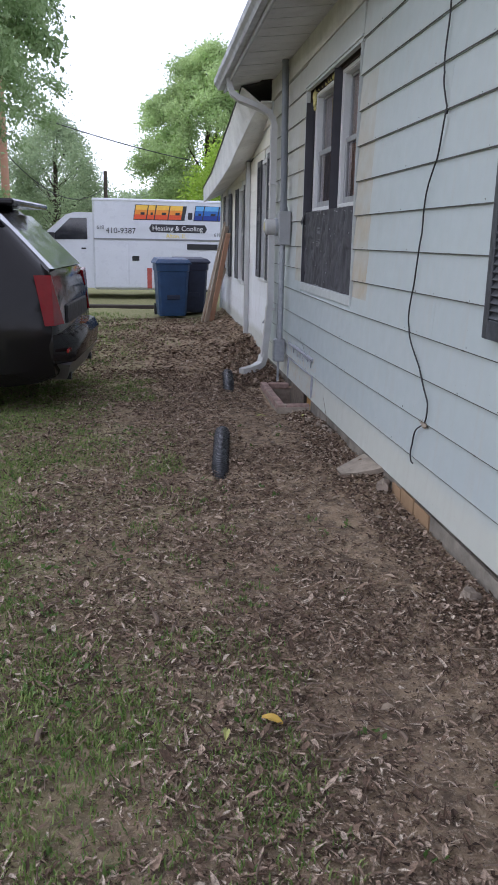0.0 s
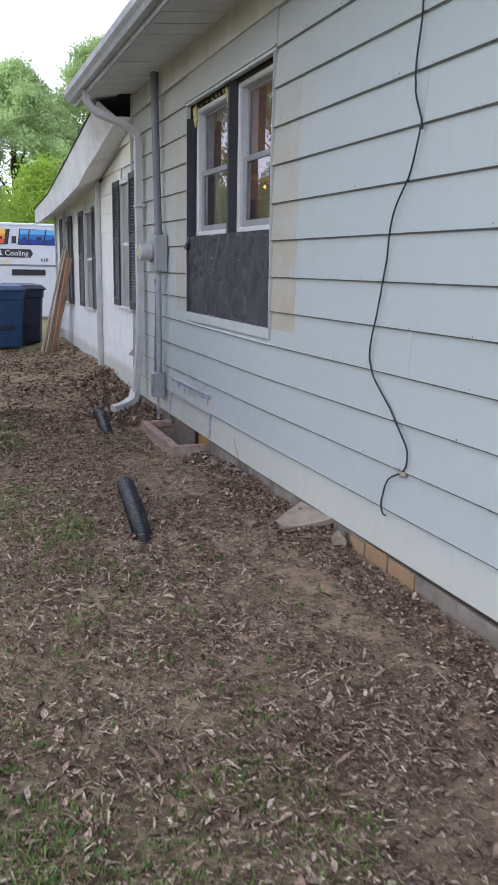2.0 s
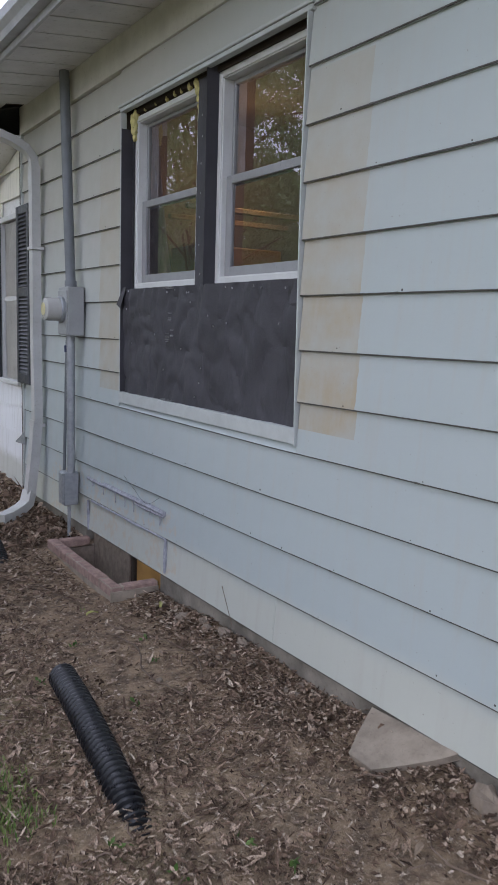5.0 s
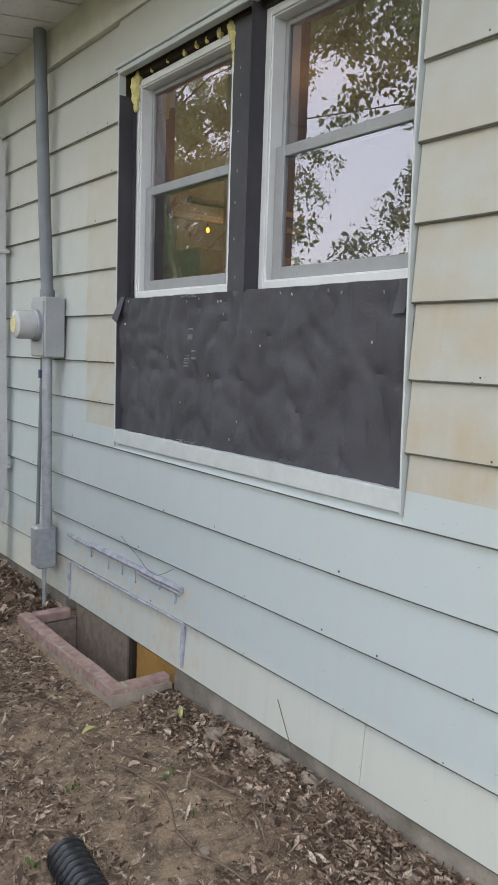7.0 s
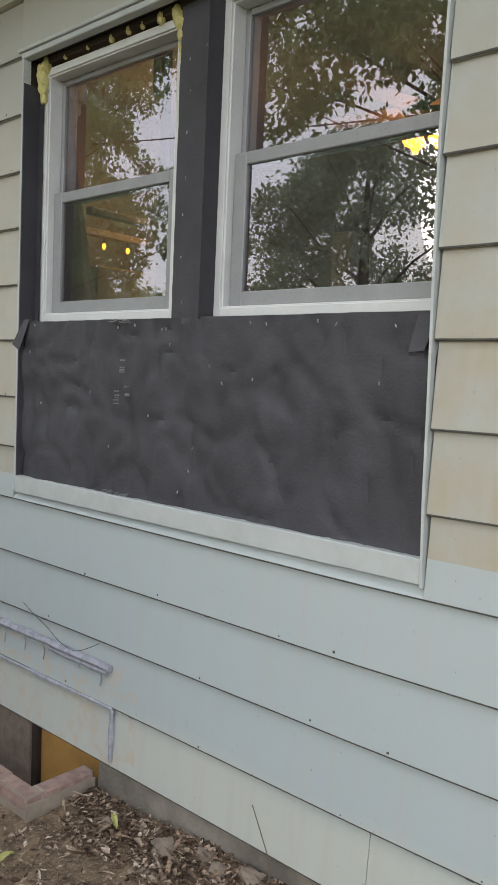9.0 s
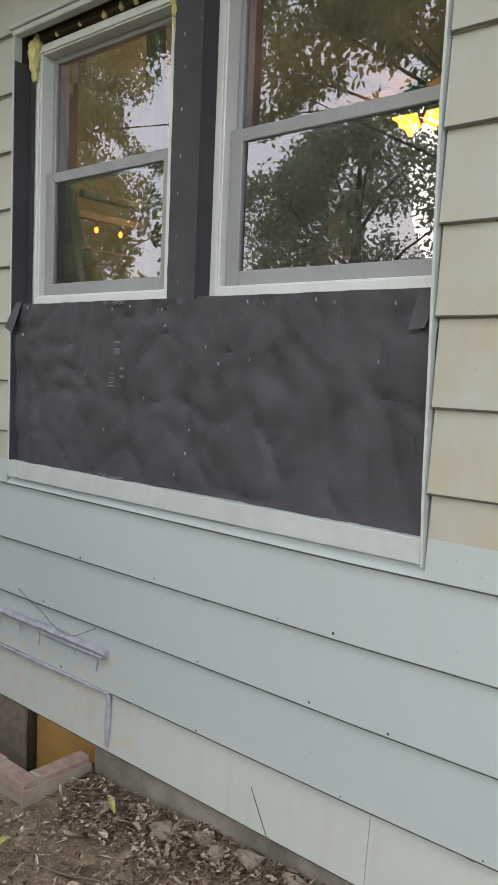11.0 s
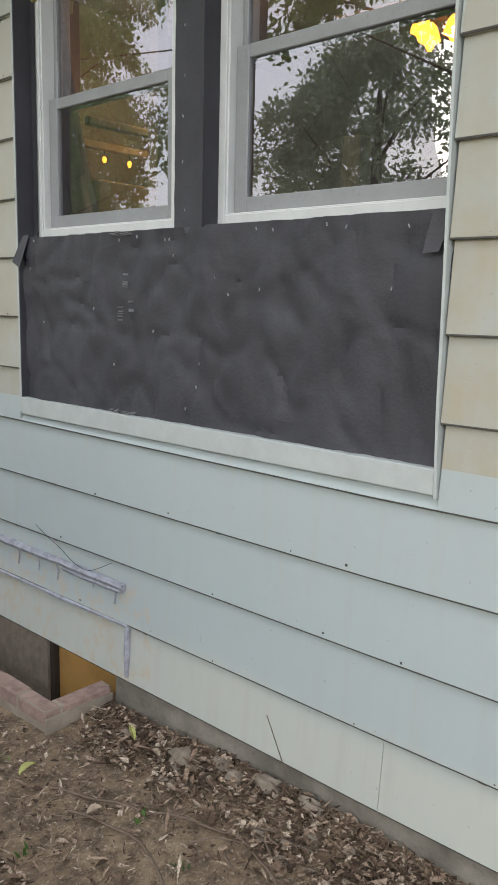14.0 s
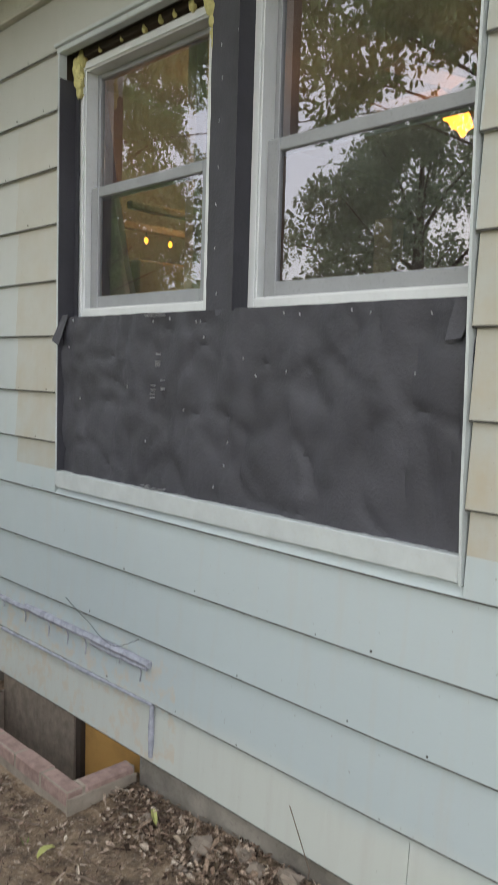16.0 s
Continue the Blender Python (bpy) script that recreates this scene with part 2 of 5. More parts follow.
PLYWOOD = wood_material("plywood", (0.58, 0.34, 0.11), (0.44, 0.24, 0.07), (1, 0.1, 1), 22)
YELLOW_WOOD = wood_material("treated_board", (0.32, 0.21, 0.12), (0.28, 0.19, 0.11), (1, 0.1, 1), 22)
DARK_WOOD = wood_material("dark_wood", (0.06, 0.045, 0.035), (0.035, 0.028, 0.022))
BARK = wood_material("bark", (0.10, 0.08, 0.062), (0.05, 0.04, 0.032), (1, 1, 0.15), 14, 0.95)
CAR_PAINT = plain("car_paint", (0.010, 0.009, 0.009), 0.12, 0.0, vary=0.15, scale=5, bump=0.0, spec=0.22)
CAR_TRIM = plain("car_trim", (0.02, 0.02, 0.022), 0.6, vary=0.2, scale=8)
CAR_SILVER = plain("silver_trim", (0.28, 0.28, 0.29), 0.35, 0.6, vary=0.15, scale=8, bump=0.0)
CAR_GLASS = plain("tinted_glass", (0.02, 0.022, 0.026), 0.04, vary=0.05, scale=3, bump=0.0, spec=1.0)
TAIL_RED = plain("red_lens", (0.20, 0.008, 0.012), 0.12, vary=0.15, scale=9, bump=0.0)
RUBBER = plain("rubber", (0.02, 0.02, 0.02), 0.85, vary=0.2, scale=20)
VAN_WHITE = plain("van_paint", (0.66, 0.68, 0.72), 0.3, vary=0.06, scale=3, bump=0.0, dirt=(0.55, 0.55, 0.55))
# Lighter than the tinted glass: part of the sky's reflection is painted into the base.
REAR_GLASS = plain("rear_glass", (0.14, 0.15, 0.17), 0.12, vary=0.1, scale=3, bump=0.0, spec=1.0)
REAR_GLASS.node_tree.nodes["Principled BSDF"].inputs["IOR"].default_value = 2.6
FOAM = plain("foam", (0.66, 0.60, 0.26), 0.9, vary=0.25, scale=40, bump=0.6, dirt=(0.5, 0.42, 0.15))
STAPLE = plain("staple_metal", (0.45, 0.45, 0.46), 0.3, 0.3, vary=0.05)
CAULK = plain("grey_caulk", (0.40, 0.41, 0.46), 0.6, vary=0.35, scale=25, bump=0.4, dirt=(0.22, 0.22, 0.25))
CURTAIN = plain("curtain_cloth", (0.50, 0.37, 0.31), 0.9, vary=0.2, scale=12)
ROOM_WALL = plain("room_wall_paint", (0.22, 0.155, 0.10), 0.8, vary=0.2, scale=2)
DRY_LEAF = plain("dry_leaf", (0.40, 0.31, 0.22), 0.8, vary=0.35, scale=30)
YELLOW_LEAF = plain("yellow_leaf", (0.55, 0.36, 0.06), 0.6, vary=0.2, scale=40)
PALE_LEAF = plain("pale_leaf", (0.50, 0.50, 0.17), 0.6, vary=0.2, scale=40)
TWIG = wood_material("twig_bark", (0.20, 0.145, 0.105), (0.11, 0.08, 0.06), (1, 1, 1), 40)
LEAF_MID = leaf_material("maple_leaves", (0.24, 0.35, 0.15), (0.37, 0.48, 0.24), trans=0.45)
LEAF_DARK = leaf_material("dark_leaves", (0.26, 0.32, 0.20), (0.42, 0.48, 0.32), trans=0.5)
# Poplar and far leaves are lightened: distant haze is painted into their colour.
LEAF_TALL = leaf_material("poplar_leaves", (0.42, 0.56, 0.24), (0.62, 0.76, 0.36), trans=0.45)
LEAF_LIME = leaf_material("lime_leaves", (0.34, 0.52, 0.06), (0.5, 0.66, 0.12))
LEAF_FAR = leaf_material("far_leaves", (0.36, 0.46, 0.26), (0.50, 0.60, 0.36), trans=0.45)
WEED = leaf_material("weed_leaves", (0.07, 0.14, 0.03), (0.16, 0.24, 0.07))
GRASS = leaf_material("grass_blades", (0.100, 0.195, 0.040), (0.36, 0.42, 0.14))
AMBER = glow("warm_bulb", (1.0, 0.40, 0.035), 2.6)


# ---- mesh helpers ----
class Geo:
    """Vertices and faces of one mesh, gathered piece by piece."""

    def __init__(self):
        self.v, self.f = [], []

    def add(self, verts, faces):
        k = len(self.v)
        self.v += [tuple(p) for p in verts]
        self.f += [tuple(i + k for i in q) for q in faces]
        return self

    def box(self, x0, x1, y0, y1, z0, z1, m=None, c=0.0):
        """A box, its edges cut off by c."""
        if c <= 0:
            vs = [(x, y, z) for x in (x0, x1) for y in (y0, y1) for z in (z0, z1)]
            fs = [(0, 1, 3, 2), (4, 6, 7, 5), (0, 4, 5, 1), (2, 3, 7, 6), (0, 2, 6, 4), (1, 5, 7, 3)]
        else:
            c = min(c, abs(x1 - x0) / 3, abs(y1 - y0) / 3, abs(z1 - z0) / 3)
            vs, idx = [], {}
            lo, hi = (x0, y0, z0), (x1, y1, z1)
            for sx in (0, 1):
                for sy in (0, 1):
                    for sz in (0, 1):
                        for a in range(3):
                            s = (sx, sy, sz)
                            p = [(hi[i] if s[i] else lo[i]) for i in range(3)]
                            for i in range(3):
                                if i != a:
                                    p[i] += -c if s[i] else c
                            idx[s, a] = len(vs)
                            vs.append(tuple(p))
            fs = []
            for a in range(3):
                b, d = [i for i in range(3) if i != a]
                for side in (0, 1):
                    q = []
                    for u, w in ((0, 0), (1, 0), (1, 1), (0, 1)):
                        s = [0, 0, 0]
                        s[a], s[b], s[d] = side, u, w
                        q.append(idx[tuple(s), a])
                    fs.append(tuple(q))
                for u in (0, 1):
                    for w in (0, 1):
                        s0, s1 = [0, 0, 0], [0, 0, 0]
                        s0[a], s1[a] = 0, 1
                        s0[b] = s1[b] = u
                        s0[d] = s1[d] = w
                        s0, s1 = tuple(s0), tuple(s1)
                        fs.append((idx[s0, b], idx[s1, b], idx[s1, d], idx[s0, d]))
            for sx in (0, 1):
                for sy in (0, 1):
                    for sz in (0, 1):
                        fs.append(tuple(idx[(sx, sy, sz), a] for a in range(3)))
        if m is not None:
            vs = [m @ Vector(p) for p in vs]
        return self.add(vs, fs)

    def prism(self, poly, axis, a, b):
        """A flat outline carried along an axis from a to b."""
        def at(p, h):
            return {"x": (h, p[0], p[1]), "y": (p[0], h, p[1]), "z": (p[0], p[1], h)}[axis]
        n = len(poly)
        return self.add([at(p, a) for p in poly] + [at(p, b) for p in poly],
                        [tuple(range(n)), tuple(range(2 * n - 1, n - 1, -1))] + [(i, (i + 1) % n, n + (i + 1) % n, n + i) for i in range(n)])

    def tube(self, path, r, n=10, cap=True, flat=None):
        """A pipe along a path; r is one radius or one a point; flat=(w, h) gives a rectangular section."""
        path = [Vector(p) for p in path]
        rs = r if isinstance(r, (list, tuple)) else [r] * len(path)
        k, up = len(self.v), Vector((0.02, 0.03, 1)).normalized()
        ref = None
        for i, p in enumerate(path):
            t = (path[min(i + 1, len(path) - 1)] - path[max(i - 1, 0)]).normalized()
            if ref is None:
                ref = t.cross(up)
                if ref.length < 0.3:
                    ref = t.cross(Vector((1, 0.01, 0)))
            ref = (ref - t * ref.dot(t)).normalized()
            s = t.cross(ref)
            if flat:
                w, h = flat
                for a, b in ((1, 1), (-1, 1), (-1, -1), (1, -1)):
                    self.v.append(tuple(p + ref * a * w / 2 + s * b * h / 2))
            else:
                for j in range(n):
                    a = 2 * math.pi * j / n
                    self.v.append(tuple(p + (ref * math.cos(a) + s * math.sin(a)) * rs[i]))
        n = 4 if flat else n
        for i in range(len(path) - 1):
            for j in range(n):
                self.f.append((k + i * n + j, k + i * n + (j + 1) % n, k + (i + 1) * n + (j + 1) % n, k + (i + 1) * n + j))
        if cap:
            self.f.append(tuple(k + j for j in range(n))[::-1])
            self.f.append(tuple(k + (len(path) - 1) * n + j for j in range(n)))
        return self

    def lathe(self, profile, n=20, m=None):
        """Radius and height pairs turned about z."""
        k = len(self.v)
        for r, z in profile:
            for j in range(n):
                p = Vector((r * math.cos(2 * math.pi * j / n), r * math.sin(2 * math.pi * j / n), z))
                self.v.append(tuple(m @ p if m is not None else p))
        for i in range(len(profile) - 1):
            for j in range(n):
                self.f.append((k + i * n + j, k + i * n + (j + 1) % n, k + (i + 1) * n + (j + 1) % n, k + (i + 1) * n + j))
        self.f.append(tuple(k + j for j in range(n))[::-1])
        self.f.append(tuple(k + (len(profile) - 1) * n + j for j in range(n)))
        return self

    def loft(self, rings, closed=True):
        """Rings of equal length joined in turn, ends filled."""
        k, n = len(self.v), len(rings[0])
        for ring in rings:
            self.v += [tuple(p) for p in ring]
        for i in range(len(rings) - 1):
            for j in range(n if closed else n - 1):
                self.f.append((k + i * n + j, k + i * n + (j + 1) % n, k + (i + 1) * n + (j + 1) % n, k + (i + 1) * n + j))
        if closed:
            self.f += [tuple(k + j for j in range(n))[::-1], tuple(k + (len(rings) - 1) * n + j for j in range(n))]
        return self


def shape(name, g, mat, smooth=False, fix=True):
    me = bpy.data.meshes.new(name)
    me.from_pydata(g.v, [], g.f)
    me.materials.append(mat)
    if fix:
        bm = bmesh.new()
        bm.from_mesh(me)
        bmesh.ops.recalc_face_normals(bm, faces=bm.faces)
        bm.to_mesh(me)
        bm.free()
    if smooth:
        me.shade_smooth()
        me.set_sharp_from_angle(angle=radians(38))
    return me


def part(name, g, mat, parent, label="", kind="", smooth=False, fix=True):
    """One mesh object under a thing, a part or a piece of the setting."""
    ob = new(name, g if isinstance(g, bpy.types.Mesh) else shape(name, g, mat, smooth, fix))
    ob.parent = parent
    return tagged(ob, label, kind=kind)


def thing(name, label, category, at=(0, 0, 0), turn=0.0, group=""):
    ob = new(name)
    ob.empty_display_size = 0.1
    ob.matrix_world = pose(*at, 0, 0, turn)
    return tagged(ob, label, category, group)


def setting(name, g, mat, label="", smooth=False):
    return tagged(new(name, shape(name, g, mat, smooth)), label, kind="structure")


def single(name, g, mat, label, category, group="", smooth=False, at=None):
    ob = new(name, shape(name, g, mat, smooth))
    if at:
        ob.location = at
    return tagged(ob, label, category, group)


def pane_mesh(x0, x1, y0, y1, z0, z1):
    """A pane whose outer face mirrors the yard; the inner face is clear."""
    me = shape("pane", Geo().box(x0, x1, y0, y1, z0, z1), GLASS)
    me.materials.append(CLEAR)
    for p in me.polygons:
        p.material_index = 0 if p.normal.x < -0.9 else 1
    return me


rng = random.Random(7)


# ---- ground ----
def rise(x, y):
    """Height of the soil."""
    h = 0.018 * noise.noise((x * 0.9, y * 0.9, 0.3)) + 0.009 * noise.noise((x * 3.1, y * 3.1, 2.0))
    if -6 < x < 3 and -2 < y < 20:
        h += 0.006 * noise.noise((x * 11, y * 11, 5.0)) + 0.003 * noise.noise((x * 27, y * 27, 5.0))
    wall = max(0.0, min(1.0, (x - 0.75) / 0.7))
    h += 0.072 * wall * wall * (1 - math.exp(-((y - 7.7) / 0.9) ** 2))
    h += 0.13 * wall * wall * max(0.0, min(1.0, (y - 9.6) / 2.0))
    h += 0.06 * math.exp(-((x - 1.45) / 0.2) ** 2 - ((y - 4.95) / 0.35) ** 2)
    return h


def lines(stops):
    out = []
    for (a, step), (b, _) in zip(stops, stops[1:]):
        n = max(1, round((b - a) / step))
        out += [a + (b - a) * i / n for i in range(n)]
    return out + [stops[-1][0]]


WX0, WX1, WY0, WY1 = 1.232, 1.62, 7.275, 8.33
gx = lines([(-400, 60), (-40, 8), (-8, 0.7), (-2.6, 0.05), (WX0, 0.05), (WX1, 0.35), (3, 5), (40, 60), (400, 1)])
gy = lines([(-400, 60), (-40, 8), (-3, 0.3), (-0.3, 0.05), (WY0, 0.05), (WY1, 0.05), (12, 0.1), (17, 0.5), (30, 8), (60, 60), (600, 1)])
g = Geo()
for yy in gy:
    for xx in gx:
        g.v.append((xx, yy, rise(xx, yy)))
nx = len(gx)
for j in range(len(gy) - 1):
    for i in range(nx - 1):
        cx, cy = (gx[i] + gx[i + 1]) / 2, (gy[j] + gy[j + 1]) / 2
        if WX0 < cx < WX1 and WY0 < cy < WY1:
            continue
        g.f.append((j * nx + i, j * nx + i + 1, (j + 1) * nx + i + 1, (j + 1) * nx + i))
ground = tagged(new("ground", shape("ground", g, SOIL, True, fix=False)), "bare brown soil with patches of grass and leaf litter", kind="structure")

# ---- main house ----
WALL, TOP = 1.46, 3.41
Y0, Y1 = -3.0, 9.94
COURSES = [0.152, 0.384, 0.621, 0.851, 1.084, 1.314, 1.541, 1.777, 2.012, 2.250, 2.483, 2.717, 2.952, 3.187]
OPEN = (5.64, 7.80, 1.135, 2.955)


# how the lower courses rise toward the near end and fall toward the far end
SLOPE = {0.152: (0.017, 0.004), 0.384: (0.013, 0.004), 0.621: (0.010, 0.002), 0.851: (0.012, -0.002), 1.084: (0.008, -0.005), 1.314: (0.007, -0.002), 1.541: (0.004, 0.004)}


def tilt(z, y):
    near, far = SLOPE.get(z, (0, 0))
    return near * max(0, 6.0 - y) - far * max(0, y - 6.0)


def clapboard(y0, y1, z0, z1, lap=0.022, lean=0.014, back=0.027):
    """One lapped board: its foot stands proud of the board below."""
    g = Geo()
    x = WALL
    rings = []
    for y in [y0] + ([6.0] if y0 < 6.0 < y1 else []) + [y1]:
        a, b = z0 + tilt(z0, y), z1 + tilt(z1, y)
        rings.append([(x - 0.0025, y, a), (x, y, a - 0.001), (x + 0.012, y, a), (x + back, y, b + lap), (x + lean, y, b + lap), (x - 0.0035, y, a + 0.005)])
    g.loft(rings)
    me = shape("clapboard", g, SIDING)
    # the foot's thin strip is darkened for the lap's shadow line and grime
    me.materials.append(LAP_SHADE_WEAR)
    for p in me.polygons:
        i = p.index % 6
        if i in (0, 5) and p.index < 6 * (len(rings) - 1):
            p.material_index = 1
    return me


wall_main = Geo()
# sheathing behind the boards with the window's opening through it
oy0, oy1, oz0, oz1 = OPEN
for a in ((Y0, oy0, 0.13, TOP), (oy1, Y1 - 0.01, 0.13, TOP), (oy0, oy1, 0.13, oz0), (oy0, oy1, oz1, TOP)):
    wall_main.box(WALL + 0.028, WALL + 0.17, *a)
wall_main = setting("wall_main", wall_main, DARK_WOOD, "white painted lap siding wall with tan bare strips beside the window")
foundation = Geo()
for a in ((Y0, WY0 - 0.1, -0.7, 0.164), (WY1 + 0.1, Y1, -0.7, 0.164), (WY0 - 0.1, WY1 + 0.1, -0.7, -0.35)):
    foundation.box(WALL + 0.013, WALL + 0.2, *a)
foundation = setting("foundation", foundation, FOUNDATION, "weathered grey concrete foundation")

setting("wall_back", Geo().box(9.0, 9.15, Y0, 16.6, 0, 3.4).box(WALL + 0.17, 9.0, Y0, Y0 + 0.15, 0, 3.4), ROOM_WALL)
part("frieze_board", Geo().box(WALL - 0.018, WALL + 0.028, Y0, Y1, 3.187, TOP, c=0.003), FRIEZE, wall_main, "faded cream frieze board")
part("corner_board", Geo().box(WALL - 0.012, WALL + 0.17, Y1 - 0.012, Y1 + 0.012, 0.165, TOP, c=0.002), TRIM_WHITE, wall_main)

# eave: panels, gutter board and roof
EX = 0.93
soffit = Geo()
n_panel = 31
for i in range(n_panel):
    a = 10.36 - i * 0.305
    if a < -0.5:
        break
    za, zb = 3.335, 3.395
    q = [(EX, a - 0.300), (WALL + 0.01, a - 0.300), (WALL + 0.01, a - 0.012), (EX, a - 0.012)]
    dz = 0.003 * noise.noise((a * 3, 0, 0))
    top = [(x, y, (za if x < 1.2 else zb) + dz + 0.012) for x, y in q]
    bot = [(x, y, (za if x < 1.2 else zb) + dz) for x, y in q]
    if 9.94 < a:
        q = None
        bot = [(x if x < 1.2 else 1.30, y, z) for x, y, z in bot]
        top = [(x if x < 1.2 else 1.30, y, z) for x, y, z in top]
    soffit.loft([bot, top])
setting("soffit", soffit, SOFFIT, "grey-white soffit boards with dark joints under the eave")
setting("ceiling_eave", Geo().box(EX, WALL + 0.2, Y0, 10.33, 3.43, 3.45), DARK_WOOD)
g = Geo()
g.box(EX - 0.022, EX, Y0, 10.36, 3.315, 3.47, c=0.003)
g.box(EX, WALL + 0.15, 10.34, 10.36, 3.41, 3.50)
setting("trim_eave", g, GUTTER, "weathered grey-white fascia board")
gp = [(EX - 0.022, 3.36), (EX - 0.085, 3.355), (EX - 0.10, 3.39), (EX - 0.13, 3.42), (EX - 0.135, 3.475), (EX - 0.125, 3.475), (EX - 0.12, 3.425), (EX - 0.092, 3.40), (EX - 0.08, 3.365), (EX - 0.022, 3.37)]
gutter = thing("gutter", "grey-white metal gutter along the eave", "gutter")
part("trough", Geo().prism(gp, "y", Y0, 10.42), GUTTER, gutter)
part("end_cap", Geo().prism([(EX - 0.022, 3.36), (EX - 0.085, 3.355), (EX - 0.10, 3.39), (EX - 0.13, 3.42), (EX - 0.135, 3.475), (EX - 0.022, 3.475)], "y", 10.42, 10.424), GUTTER, gutter)
g = Geo()
g.prism([(EX - 0.06, 3.48), (5.2, 5.05), (5.2, 5.01), (EX - 0.06, 3.455)], "y", Y0, 10.42)
g.prism([(5.2, 5.01), (5.2, 5.05), (9.4, 3.4), (9.4, 3.36)], "y", Y0, 10.42)
setting("roof", g, ROOF, "dark grey shingled roof")
# gable end toward the addition
setting("wall_gable", Geo().prism([(WALL + 0.03, 3.36), (9.0, 3.36), (5.2, 4.98)], "y", Y1 - 0.06, Y1), TRIM_WHITE)

# ---- window with two sashes ----
def EDGE(z):
    """The near trim strip leans away from the boards toward its top."""
    return 5.802 + 0.024 * max(0.0, min(1.0, (z - 1.15) / 0.75)) + 0.004 * math.sin(z * 6)


SX = 1.535
trim = Geo()
trim.loft([[(WALL - 0.012, EDGE(z), z), (WALL + 0.03, EDGE(z), z), (WALL + 0.03, EDGE(z) + 0.008, z), (WALL - 0.012, EDGE(z) + 0.008, z)] for z in (1.120, 1.35, 1.6, 1.9, 2.3, 2.6, 2.962)])
trim.box(WALL - 0.009, WALL + 0.03, 7.784, 7.794, 1.135, 2.965, c=0.002)
trim.box(WALL - 0.010, WALL + 0.04, 5.813, 7.783, 1.1265, 1.198, c=0.003)
trim.box(WALL - 0.020, WALL + 0.03, 5.79, 7.81, 2.962, 2.978, c=0.003)
trim.box(WALL - 0.010, WALL + 0.03, 5.80, 7.80, 2.938, 2.9615, c=0.003)
window_1 = setting("window_1", trim, TRIM_WHITE, "double window half covered with black roofing felt")


def sash_unit(y0, y1, z0, z1, name):
    """A double-hung window: outer frame, two sashes, two panes."""
    f = Geo()
    w = 0.030
    for k, d in ((0.0, 0.0), (0.014, 0.009)):
        a, b, c, e = y0 + k, y1 - k, z0 + k, z1 - k
        ww = w - k + (0.006 if k else 0)
        f.box(SX + d, SX + 0.082, a, a + ww, c, e, c=0.002)
        f.box(SX + d, SX + 0.082, b - ww, b, c, e, c=0.002)
        f.box(SX + d + 0.001, SX + 0.082, a + ww, b - ww, c, c + ww, c=0.002)
        f.box(SX + d + 0.001, SX + 0.082, a + ww, b - ww, e - ww, e, c=0.002)
    fr = part("window_frame", f, VINYL, window_1, "white vinyl window frame")
    a, b, c, e = y0 + w + 0.007, y1 - w - 0.007, z0 + w + 0.007, z1 - w - 0.007
    mid = (c + e) / 2 - 0.018
    for low in (True, False):
        s = Geo()
        sz0, sz1 = (c, mid + 0.035) if low else (mid - 0.01, e)
        x0 = SX + (0.037 if low else 0.064)
        side = 0.055 if low else 0.022
        bot = 0.050 if low else 0.03
        topw = 0.042 if low else 0.022
        s.box(x0, x0 + 0.025, a, a + side, sz0, sz1, c=0.003)
        s.box(x0, x0 + 0.025, b - side, b, sz0, sz1, c=0.003)
        s.box(x0 + 0.001, x0 + 0.026, a + side, b - side, sz0, sz0 + bot, c=0.003)
        s.box(x0 + 0.001, x0 + 0.026, a + side, b - side, sz1 - topw, sz1, c=0.003)
        if not low:
            s.box(SX + 0.0645, SX + 0.0845, a + 0.03, b - 0.03, mid - 0.004, mid + 0.045, c=0.004)
        sash = part("sash", s, SASH_GREY, window_1, "grey window sash")
        if low:
            sash_z0, sash_z1 = sz0 + bot, mid - 0.004
        p = pane_mesh(x0 + 0.012, x0 + 0.015, a + side - 0.004, b - side + 0.004, sz0 + bot - 0.004, sz1 - topw + 0.004)
        pane = part("pane", p, GLASS, sash, "reflecting glass pane")
        pane.visible_shadow = False


sash_unit(6.905, 7.757, 1.862, 2.912, "left")
sash_unit(5.655, 6.708, 1.862, 2.925, "right")


